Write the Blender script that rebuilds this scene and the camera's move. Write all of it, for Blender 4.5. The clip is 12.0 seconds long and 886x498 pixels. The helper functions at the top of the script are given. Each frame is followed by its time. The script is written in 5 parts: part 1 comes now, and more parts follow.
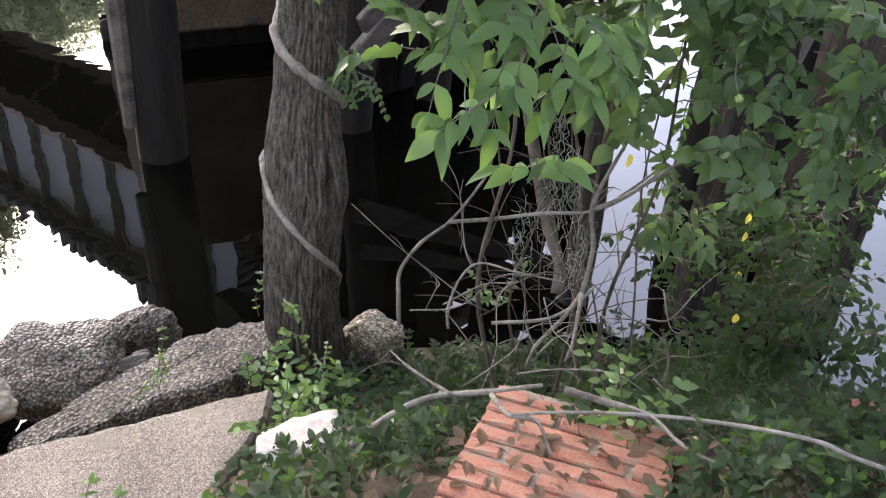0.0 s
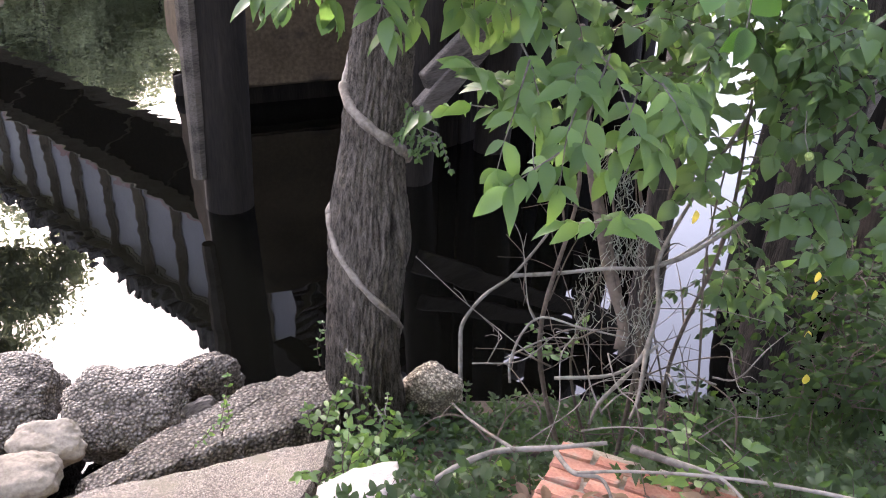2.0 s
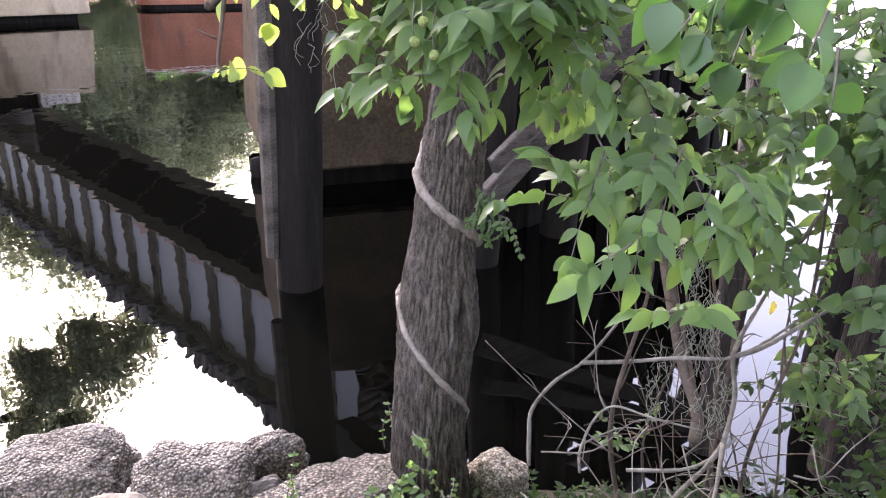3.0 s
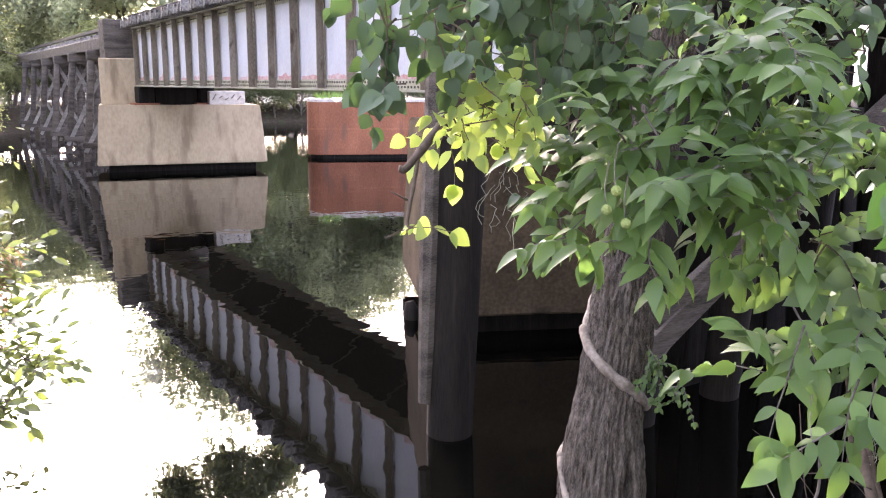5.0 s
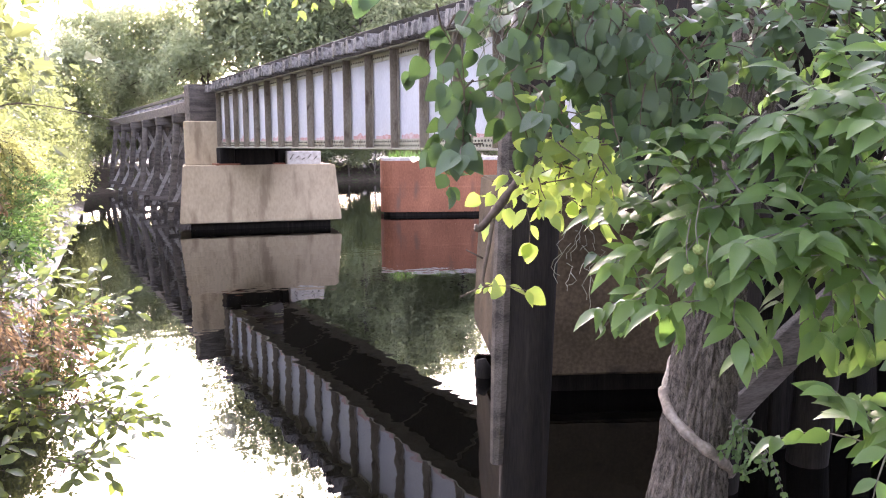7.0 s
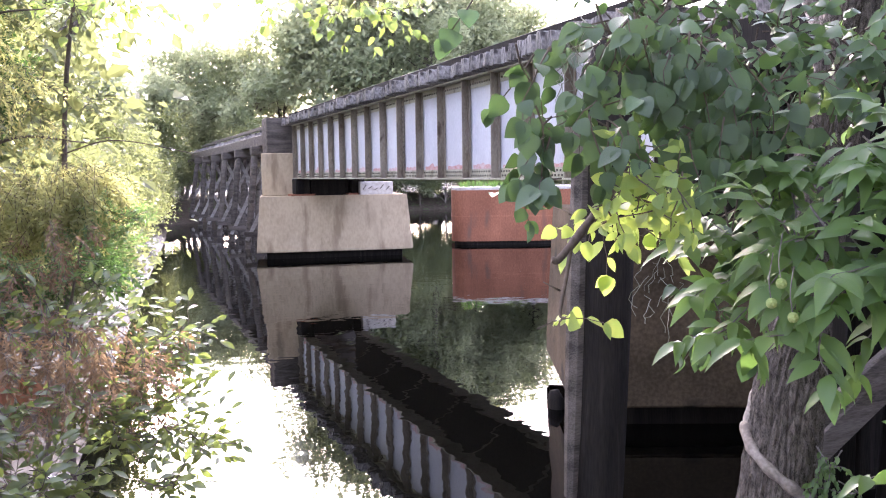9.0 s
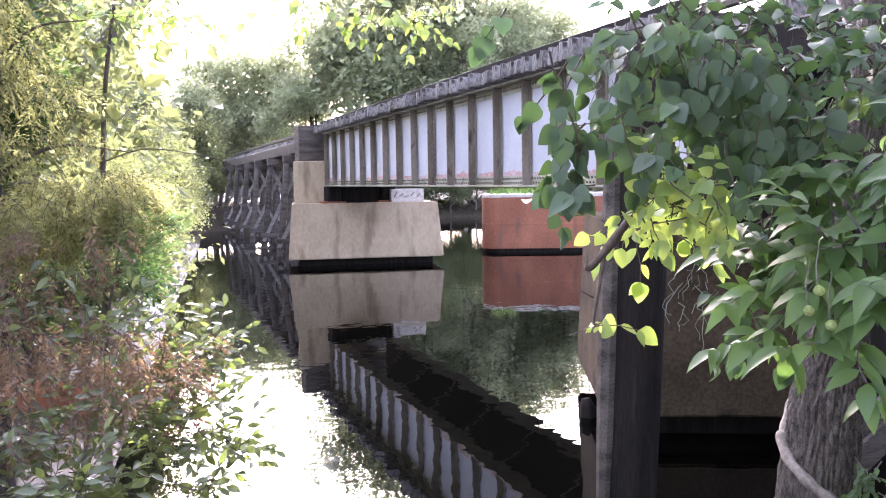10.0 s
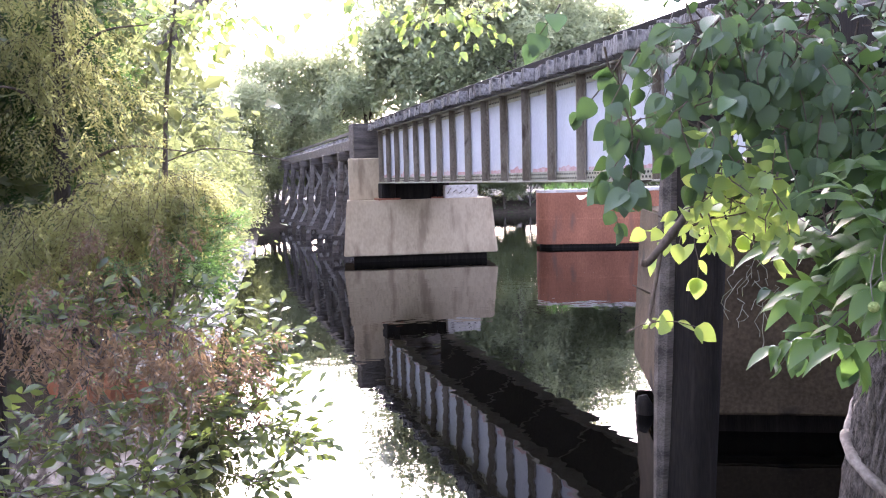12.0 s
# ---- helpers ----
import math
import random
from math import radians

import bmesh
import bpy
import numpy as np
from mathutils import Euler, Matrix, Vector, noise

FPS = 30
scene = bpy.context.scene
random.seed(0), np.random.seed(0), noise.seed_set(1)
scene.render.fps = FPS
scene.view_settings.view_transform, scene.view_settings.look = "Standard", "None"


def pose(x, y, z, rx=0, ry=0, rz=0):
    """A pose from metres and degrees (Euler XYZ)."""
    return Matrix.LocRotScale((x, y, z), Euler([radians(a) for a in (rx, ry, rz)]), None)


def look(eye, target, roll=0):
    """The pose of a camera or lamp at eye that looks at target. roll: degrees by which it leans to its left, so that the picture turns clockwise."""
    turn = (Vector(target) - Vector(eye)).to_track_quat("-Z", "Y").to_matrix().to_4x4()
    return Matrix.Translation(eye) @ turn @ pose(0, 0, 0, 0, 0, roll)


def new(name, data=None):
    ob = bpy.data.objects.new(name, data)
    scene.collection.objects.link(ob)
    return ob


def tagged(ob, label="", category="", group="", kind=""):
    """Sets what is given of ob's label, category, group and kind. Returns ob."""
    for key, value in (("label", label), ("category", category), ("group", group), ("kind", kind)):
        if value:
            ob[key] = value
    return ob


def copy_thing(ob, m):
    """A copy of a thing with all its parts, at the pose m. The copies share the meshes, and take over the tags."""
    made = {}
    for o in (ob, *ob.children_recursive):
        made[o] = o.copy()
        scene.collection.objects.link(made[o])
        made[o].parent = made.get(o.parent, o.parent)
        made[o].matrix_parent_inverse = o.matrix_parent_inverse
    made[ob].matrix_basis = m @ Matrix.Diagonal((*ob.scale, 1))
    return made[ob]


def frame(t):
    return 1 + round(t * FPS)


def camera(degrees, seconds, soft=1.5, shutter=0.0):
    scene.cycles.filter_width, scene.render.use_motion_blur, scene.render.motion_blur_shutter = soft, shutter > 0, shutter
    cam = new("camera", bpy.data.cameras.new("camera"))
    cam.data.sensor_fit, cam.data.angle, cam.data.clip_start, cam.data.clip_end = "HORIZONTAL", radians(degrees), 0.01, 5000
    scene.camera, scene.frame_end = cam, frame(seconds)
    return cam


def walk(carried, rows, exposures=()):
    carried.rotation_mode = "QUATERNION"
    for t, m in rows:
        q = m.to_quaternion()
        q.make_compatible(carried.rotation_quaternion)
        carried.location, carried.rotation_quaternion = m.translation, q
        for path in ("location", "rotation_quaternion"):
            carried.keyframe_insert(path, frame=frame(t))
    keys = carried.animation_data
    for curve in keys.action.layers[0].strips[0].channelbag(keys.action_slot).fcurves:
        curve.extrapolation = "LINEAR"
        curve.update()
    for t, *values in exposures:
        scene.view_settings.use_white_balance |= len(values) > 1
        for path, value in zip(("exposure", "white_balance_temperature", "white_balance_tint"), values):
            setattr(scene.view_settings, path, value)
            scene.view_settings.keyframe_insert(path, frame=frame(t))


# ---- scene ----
cam = camera(57.1, 12.0, soft=1.1)
PATH = [
    (0, (-0.449, 0.197, 2.833), (0.921, 1.243, 1.818), 2.9),
    (0.5, (-0.457, 0.205, 2.827), (0.912, 1.257, 1.817), 3.1),
    (1, (-0.465, 0.203, 2.831), (0.901, 1.271, 1.834), 2.9),
    (1.5, (-0.478, 0.204, 2.836), (0.875, 1.314, 1.867), 2.5),
    (2, (-0.483, 0.209, 2.849), (0.843, 1.399, 1.94), 1.6),
    (2.5, (-0.497, 0.218, 2.856), (0.803, 1.491, 2.027), 1.2),
    (3, (-0.516, 0.218, 2.87), (0.757, 1.576, 2.139), 0.7),
    (3.5, (-0.561, 0.229, 2.89), (0.664, 1.684, 2.271), 0.7),
    (5.5, (-0.592, 0.306, 2.915), (0.426, 1.991, 2.564), 0.3),
    (6, (-0.596, 0.307, 2.919), (0.393, 2.017, 2.604), 0.3),
    (6.5, (-0.595, 0.312, 2.917), (0.362, 2.046, 2.633), -0.0),
    (7, (-0.596, 0.311, 2.916), (0.323, 2.068, 2.658), -0.3),
    (7.5, (-0.604, 0.303, 2.924), (0.28, 2.082, 2.688), -0.7),
    (9.5, (-0.643, 0.279, 2.932), (0.088, 2.133, 2.757), -0.8),
    (10, (-0.647, 0.275, 2.931), (0.052, 2.142, 2.764), -0.9),
    (10.5, (-0.647, 0.27, 2.931), (0.022, 2.148, 2.766), -0.9),
    (11, (-0.647, 0.268, 2.935), (-0.009, 2.156, 2.767), -1.3),
    (11.5, (-0.655, 0.254, 2.934), (-0.052, 2.153, 2.765), -1.4),
    (12, (-0.655, 0.261, 2.934), (-0.082, 2.169, 2.76), -1.5),
]
walk(cam, [(t, look(eye, target, roll)) for t, eye, target, roll in PATH],
     [(0, 2.4, 5700, 20), (2, 2.68, 5700, 26), (3.5, 2.95, 5700, 30), (5.5, 2.92, 5900, 31), (7.5, 2.85, 5750, 32), (9.5, 2.75, 5500, 33), (12, 2.68, 5350, 33)])


# ---- daylight: low sun ahead behind the trees, hazy bright sky ----
SUN_EL, SUN_AZ = radians(21), radians(12)
world = bpy.data.worlds.new("sky")
scene.world = world
world.use_nodes = True
wn, wl = world.node_tree.nodes, world.node_tree.links
sky = wn.new("ShaderNodeTexSky")
sky.sky_type = "NISHITA"
sky.sun_disc = False
sky.sun_elevation, sky.sun_rotation = SUN_EL, SUN_AZ
sky.air_density, sky.dust_density, sky.ozone_density = 1.0, 8.0, 1.0
veil = wn.new("ShaderNodeMix")
veil.data_type, veil.blend_type = "RGBA", "ADD"
veil.inputs[0].default_value = 1.0
veil.inputs[7].default_value = (3.0, 2.95, 2.85, 1)
wl.new(sky.outputs[0], veil.inputs[6])
wl.new(veil.outputs[2], wn["Background"].inputs[0])
wn["Background"].inputs[1].default_value = 0.15
sun = new("sun", bpy.data.lights.new("sun", "SUN"))
sun.data.energy, sun.data.angle, sun.data.color = 3.9, radians(0.6), (1.0, 0.95, 0.86)
sun.matrix_world = look((0, 0, 60), Vector((0, 0, 60)) - Vector((math.sin(SUN_AZ) * math.cos(SUN_EL), math.cos(SUN_AZ) * math.cos(SUN_EL), math.sin(SUN_EL))))


# ---- materials ----
def nodes_of(name):
    m = bpy.data.materials.new(name)
    m.use_nodes = True
    return m, m.node_tree.nodes, m.node_tree.links, m.node_tree.nodes["Principled BSDF"]


def ramp(n, stops):
    r = n.new("ShaderNodeValToRGB")
    while len(r.color_ramp.elements) < len(stops):
        r.color_ramp.elements.new(0.5)
    for e, (p, c) in zip(r.color_ramp.elements, stops):
        e.position, e.color = p, (*c, 1)
    return r


def surface(name, dark, light, scale=4.0, fine=60.0, rough=0.85, bump=0.4, stretch=(1, 1, 1), stain=None, metal=0.0, pebble=0.0, step=0.01):
    """Two scales of colour noise with fine relief; optional stains and stone grains."""
    m, n, l, b = nodes_of(name)
    co = n.new("ShaderNodeTexCoord")
    mp = n.new("ShaderNodeMapping")
    mp.inputs["Scale"].default_value = stretch
    l.new(co.outputs["Object"], mp.inputs[0])
    big, small = n.new("ShaderNodeTexNoise"), n.new("ShaderNodeTexNoise")
    big.inputs["Scale"].default_value, small.inputs["Scale"].default_value = scale, fine
    big.inputs["Detail"].default_value, small.inputs["Detail"].default_value = 5, 4
    l.new(mp.outputs[0], big.inputs[0]), l.new(mp.outputs[0], small.inputs[0])
    mix = n.new("ShaderNodeMix")
    mix.inputs[0].default_value = 0.45
    l.new(big.outputs[0], mix.inputs[2]), l.new(small.outputs[0], mix.inputs[3])
    info = n.new("ShaderNodeObjectInfo")
    jig = n.new("ShaderNodeMath")
    jig.operation = "MULTIPLY_ADD"
    jig.inputs[1].default_value, jig.inputs[2].default_value = 0.14, -0.07
    l.new(info.outputs["Random"], jig.inputs[0])
    add = n.new("ShaderNodeMath")
    l.new(mix.outputs[0], add.inputs[0]), l.new(jig.outputs[0], add.inputs[1])
    r = ramp(n, [(0.36, dark), (0.64, light)])
    l.new(add.outputs[0], r.inputs[0])
    out = r.outputs[0]
    height = mix.outputs[0]
    if pebble:
        v = n.new("ShaderNodeTexVoronoi")
        v.inputs["Scale"].default_value = pebble
        l.new(co.outputs["Object"], v.inputs[0])
        pm = n.new("ShaderNodeMix")
        pm.data_type, pm.blend_type = "RGBA", "OVERLAY"
        pm.inputs[0].default_value = 0.55
        hue = n.new("ShaderNodeSeparateColor")
        l.new(v.outputs["Color"], hue.inputs[0])
        gr = ramp(n, [(0.0, (0.16, 0.15, 0.14)), (0.6, (0.5, 0.48, 0.45)), (1.0, (0.85, 0.82, 0.78))])
        l.new(hue.outputs[0], gr.inputs[0])
        l.new(out, pm.inputs[6]), l.new(gr.outputs[0], pm.inputs[7])
        gap = ramp(n, [(0.30, (1, 1, 1)), (0.62, (0.28, 0.26, 0.24))])
        l.new(v.outputs["Distance"], gap.inputs[0])
        gm = n.new("ShaderNodeMix")
        gm.data_type, gm.blend_type = "RGBA", "MULTIPLY"
        gm.inputs[0].default_value = 0.8
        l.new(pm.outputs[2], gm.inputs[6]), l.new(gap.outputs[0], gm.inputs[7])
        out = gm.outputs[2]
        inv = n.new("ShaderNodeMath")
        inv.operation = "SUBTRACT"
        inv.inputs[0].default_value = 1.0
        l.new(v.outputs["Distance"], inv.inputs[1])
        height = inv.outputs[0]
    if stain:
        s = n.new("ShaderNodeTexNoise")
        s.inputs["Scale"].default_value, s.inputs["Detail"].default_value = stain[1], 6
        ms = n.new("ShaderNodeMapping")
        ms.inputs["Scale"].default_value = stain[3]
        l.new(co.outputs["Object"], ms.inputs[0]), l.new(ms.outputs[0], s.inputs[0])
        sr = ramp(n, [(stain[2], (0, 0, 0)), (stain[2] + 0.14, (1, 1, 1))])
        l.new(s.outputs[0], sr.inputs[0])
        sm = n.new("ShaderNodeMix")
        sm.data_type = "RGBA"
        l.new(sr.outputs[0], sm.inputs[0]), l.new(out, sm.inputs[6])
        sm.inputs[7].default_value = (*stain[0], 1)
        out = sm.outputs[2]
    l.new(out, b.inputs["Base Color"])
    bp = n.new("ShaderNodeBump")
    bp.inputs["Strength"].default_value, bp.inputs["Distance"].default_value = bump, step
    l.new(height, bp.inputs["Height"]), l.new(bp.outputs[0], b.inputs["Normal"])
    b.inputs["Roughness"].default_value, b.inputs["Metallic"].default_value = rough, metal
    b.inputs["Specular IOR Level"].default_value = 0.22
    return m


def leaf_material(name, dark, light, glow, gloss=0.42, through_share=0.42):
    m, n, l, b = nodes_of(name)
    geo, info = n.new("ShaderNodeNewGeometry"), n.new("ShaderNodeObjectInfo")
    a = n.new("ShaderNodeMath")
    l.new(geo.outputs["Random Per Island"], a.inputs[0]), l.new(info.outputs["Random"], a.inputs[1])
    fr = n.new("ShaderNodeMath")
    fr.operation = "FRACT"
    l.new(a.outputs[0], fr.inputs[0])
    r = ramp(n, [(0.0, dark), (0.9, light), (1.0, tuple(min(1, c * 1.5) for c in light))])
    l.new(fr.outputs[0], r.inputs[0])
    co, nz = n.new("ShaderNodeTexCoord"), n.new("ShaderNodeTexNoise")
    nz.inputs["Scale"].default_value = 40
    l.new(co.outputs["Object"], nz.inputs[0])
    mm = n.new("ShaderNodeMix")
    mm.data_type, mm.blend_type = "RGBA", "OVERLAY"
    mm.inputs[0].default_value = 0.35
    l.new(r.outputs[0], mm.inputs[6]), l.new(nz.outputs[1], mm.inputs[7])
    hs = n.new("ShaderNodeHueSaturation")
    hs.inputs["Saturation"].default_value = 0.9
    l.new(r.outputs[0], hs.inputs["Color"])
    l.new(hs.outputs[0], b.inputs["Base Color"])
    b.inputs["Roughness"].default_value = gloss
    bp = n.new("ShaderNodeBump")
    bp.inputs["Strength"].default_value, bp.inputs["Distance"].default_value = 0.25, 0.004
    l.new(nz.outputs[0], bp.inputs["Height"]), l.new(bp.outputs[0], b.inputs["Normal"])
    t = n.new("ShaderNodeBsdfTranslucent")
    tm = n.new("ShaderNodeMix")
    tm.data_type, tm.blend_type = "RGBA", "MULTIPLY"
    tm.inputs[0].default_value = 0.0
    tm.inputs[6].default_value = (*glow, 1)
    l.new(tm.outputs[2], t.inputs[0])
    mix = n.new("ShaderNodeMixShader")
    mix.inputs[0].default_value = through_share
    l.new(b.outputs[0], mix.inputs[1]), l.new(t.outputs[0], mix.inputs[2])
    l.new(mix.outputs[0], n["Material Output"].inputs[0])
    return m


LEAF = leaf_material("leaf_green", (0.030, 0.062, 0.020), (0.064, 0.118, 0.034), (0.20, 0.32, 0.07))
LEAF_PALE = leaf_material("leaf_pale", (0.046, 0.097, 0.026), (0.10, 0.18, 0.044), (0.20, 0.34, 0.055))
LEAF_TALLOW = leaf_material("leaf_tallow", (0.024, 0.052, 0.022), (0.05, 0.094, 0.034), (0.12, 0.22, 0.05), gloss=0.5, through_share=0.2)
LEAF_SPRIG = leaf_material("leaf_sprig", (0.022, 0.058, 0.016), (0.048, 0.105, 0.027), (0.12, 0.28, 0.035), gloss=0.4, through_share=0.28)
# Leaf darkened to put the canopy's shade into the undergrowth.
LEAF_SHADED = leaf_material("leaf_shaded", (0.011, 0.025, 0.008), (0.033, 0.062, 0.018), (0.08, 0.15, 0.025), gloss=0.75)
LEAF_GLOSSY = leaf_material("leaf_glossy", (0.022, 0.038, 0.017), (0.062, 0.088, 0.034), (0.28, 0.34, 0.06), gloss=0.26, through_share=0.34)
# Haze over the distant trees is put into this paler, glowing leaf.
LEAF_HAZED = leaf_material("leaf_hazed", (0.08, 0.105, 0.06), (0.14, 0.17, 0.095), (0.52, 0.55, 0.30), gloss=0.6, through_share=0.55)
# Dimmed copy of the far leaf: darker colours tone down sunlit bushes.
LEAF_DIMMED = leaf_material("leaf_dimmed", (0.04, 0.058, 0.022), (0.10, 0.125, 0.05), (0.25, 0.27, 0.085), gloss=0.6, through_share=0.42)
# Lit copy of the leaf: sunshine is put into a brighter, yellower colour.
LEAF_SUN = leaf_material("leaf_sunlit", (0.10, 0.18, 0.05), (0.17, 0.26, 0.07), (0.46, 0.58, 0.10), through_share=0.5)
LEAF_YELLOW = leaf_material("leaf_yellow", (0.45, 0.36, 0.04), (0.6, 0.5, 0.06), (0.7, 0.6, 0.06))
CEDAR = leaf_material("cedar_spray", (0.018, 0.028, 0.011), (0.10, 0.118, 0.045), (0.55, 0.53, 0.17), gloss=0.6, through_share=0.48)
DRY = leaf_material("dry_brown", (0.05, 0.036, 0.023), (0.15, 0.105, 0.062), (0.25, 0.155, 0.07), gloss=0.8)
WITHERED = leaf_material("withered_leaf", (0.14, 0.055, 0.03), (0.26, 0.12, 0.07), (0.34, 0.14, 0.06), gloss=0.5)
MOSS = leaf_material("grey_moss", (0.16, 0.17, 0.14), (0.30, 0.31, 0.26), (0.3, 0.3, 0.22), gloss=0.9)
BARK = surface("bark", (0.028, 0.023, 0.018), (0.19, 0.163, 0.135), 8, 44, 0.95, 1.0, (8, 8, 1.7), step=0.015)
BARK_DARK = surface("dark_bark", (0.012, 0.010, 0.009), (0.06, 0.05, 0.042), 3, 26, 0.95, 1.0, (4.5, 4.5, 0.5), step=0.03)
TWIG = surface("grey_twig", (0.075, 0.066, 0.055), (0.205, 0.188, 0.165), 8, 60, 0.9, 0.3)
TWIG_DARK = surface("dark_twig", (0.05, 0.04, 0.03), (0.12, 0.095, 0.075), 8, 60, 0.9, 0.3)
VINE = surface("woody_vine", (0.13, 0.11, 0.09), (0.32, 0.28, 0.235), 8, 60, 0.9, 0.4)
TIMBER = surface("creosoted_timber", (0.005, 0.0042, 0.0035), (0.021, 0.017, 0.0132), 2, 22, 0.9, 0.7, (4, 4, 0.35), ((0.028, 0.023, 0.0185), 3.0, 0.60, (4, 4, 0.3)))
TIMBER_GREY = surface("weathered_timber", (0.042, 0.036, 0.030), (0.145, 0.126, 0.107), 2, 25, 0.9, 0.5, (0.6, 4, 4))
BRACE = surface("silvered_plank", (0.14, 0.13, 0.115), (0.30, 0.28, 0.25), 2, 25, 0.9, 0.4, (0.6, 4, 4))
TIE = surface("tie_end_timber", (0.028, 0.025, 0.022), (0.30, 0.28, 0.255), 3, 24, 0.9, 0.6, (1, 5, 0.8), ((0.04, 0.036, 0.032), 6, 0.56, (1, 4, 0.5)))
CONCRETE = surface("pier_concrete", (0.28, 0.22, 0.14), (0.43, 0.345, 0.23), 0.9, 14, 0.9, 0.3, (1, 1, 0.5), ((0.24, 0.185, 0.12), 1.4, 0.54, (1.6, 1.6, 0.4)))
# Tide-stained concrete, darkened to put in the heavy shade under the bridge.
CONCRETE_SHADED = surface("shaded_tidal_concrete", (0.045, 0.033, 0.019), (0.108, 0.08, 0.048), 1.3, 24, 0.9, 0.5, (1, 1, 1), ((0.02, 0.017, 0.014), 1.6, 0.58, (1, 1, 1.6)))
AGGREGATE = surface("pebbled_concrete", (0.13, 0.115, 0.10), (0.26, 0.235, 0.205), 3, 50, 0.9, 1.0, pebble=62, step=0.02)
AGGREGATE_FINE = surface("worn_aggregate_slab", (0.22, 0.195, 0.165), (0.36, 0.325, 0.28), 2.5, 60, 0.9, 0.5, pebble=210, step=0.004, stain=((0.17, 0.15, 0.11), 5, 0.58, (1, 1, 1)))
STONE = surface("pale_stone", (0.28, 0.255, 0.22), (0.50, 0.47, 0.42), 6, 60, 0.85, 0.4)
ROCK_TAN = surface("tan_rock", (0.17, 0.145, 0.11), (0.34, 0.295, 0.235), 7, 60, 0.9, 0.6)
STONE_TAN = surface("tan_stone", (0.30, 0.265, 0.20), (0.50, 0.45, 0.37), 6, 50, 0.9, 0.8, pebble=80)
BRICK = surface("red_brick", (0.23, 0.10, 0.068), (0.37, 0.19, 0.135), 9, 90, 0.9, 0.5, stain=((0.25, 0.20, 0.155), 14, 0.55, (1, 1, 1)))
MORTAR = surface("grey_mortar", (0.17, 0.145, 0.11), (0.31, 0.27, 0.22), 12, 90, 0.95, 0.6)
PAINT = surface("chalky_white_paint", (0.42, 0.42, 0.44), (0.54, 0.54, 0.56), 1.5, 30, 0.7, 0.15, (1, 1, 0.5), ((0.30, 0.13, 0.09), 5.0, 0.69, (2, 2, 0.6)))
PRIMER = surface("red_lead_primer", (0.40, 0.19, 0.165), (0.52, 0.42, 0.41), 9, 60, 0.7, 0.15)
FLANGE = surface("cream_painted_steel", (0.27, 0.255, 0.185), (0.46, 0.44, 0.34), 3, 40, 0.75, 0.25, stain=((0.16, 0.12, 0.085), 6, 0.6, (1, 1, 0.6)))
STIFF = surface("brown_stained_steel", (0.13, 0.105, 0.075), (0.27, 0.235, 0.18), 3, 40, 0.8, 0.25, (1, 1, 0.4), ((0.07, 0.05, 0.035), 5, 0.6, (1, 1, 0.5)))
RUST = surface("rusty_red_steel", (0.17, 0.068, 0.036), (0.30, 0.128, 0.07), 0.9, 20, 0.8, 0.3, (1, 1, 0.5), ((0.14, 0.075, 0.05), 1.5, 0.58, (1.5, 1.5, 0.35)))
RIVET = surface("dark_rivet", (0.05, 0.045, 0.035), (0.10, 0.09, 0.07), 8, 50, 0.8, 0.2)
SOIL = surface("leafy_soil", (0.022, 0.017, 0.012), (0.065, 0.05, 0.034), 5, 70, 0.95, 0.8, stain=((0.05, 0.07, 0.025), 3, 0.55, (1, 1, 1)))
FRUIT = surface("green_fruit", (0.16, 0.22, 0.06), (0.28, 0.33, 0.12), 40, 200, 0.8, 0.8)

WATER, n, l, b = nodes_of("dark_creek_water")
b.inputs["Base Color"].default_value = (0.0014, 0.0014, 0.001, 1)
b.inputs["Roughness"].default_value, b.inputs["IOR"].default_value = 0.012, 1.48
co = n.new("ShaderNodeTexCoord")
mp = n.new("ShaderNodeMapping")
mp.inputs["Scale"].default_value = (1, 1, 1)
l.new(co.outputs["Object"], mp.inputs[0])
nz = n.new("ShaderNodeTexNoise")
nz.inputs["Scale"].default_value, nz.inputs["Detail"].default_value = 1.6, 2
l.new(mp.outputs[0], nz.inputs[0])
bp = n.new("ShaderNodeBump")
bp.inputs["Strength"].default_value, bp.inputs["Distance"].default_value = 0.22, 0.02
l.new(nz.outputs[0], bp.inputs["Height"]), l.new(bp.outputs[0], b.inputs["Normal"])


# ---- builders ----
R = random.Random(7)


def mesh_of(name, verts, faces, mat, smooth=False):
    me = bpy.data.meshes.new(name)
    me.from_pydata(verts if isinstance(verts, list) else verts.tolist(), [], faces if isinstance(faces, list) else faces.tolist())
    me.materials.append(mat)
    if smooth:
        me.polygons.foreach_set("use_smooth", [True] * len(me.polygons))
    me.update()
    return me


def thing(name, at, label, category, group="", kind=""):
    ob = new(name)
    ob.location = at
    ob.empty_display_size = 0.1
    return tagged(ob, label, category, group, kind)


def hang(name, me, parent, label="", kind="", at=None):
    """A mesh object under a thing; its mesh is given in the world unless at is set."""
    ob = new(name, me)
    ob.parent = parent
    if at is None:
        base, p = Matrix(), parent
        while p:
            base, p = p.matrix_basis @ base, p.parent
        ob.matrix_basis = base.inverted()
    else:
        ob.matrix_basis = at
    return tagged(ob, label, kind=kind)


def bm_mesh(name, bm, mat, smooth=False):
    me = bpy.data.meshes.new(name)
    bm.to_mesh(me)
    bm.free()
    me.materials.append(mat)
    if smooth:
        me.polygons.foreach_set("use_smooth", [True] * len(me.polygons))
    return me


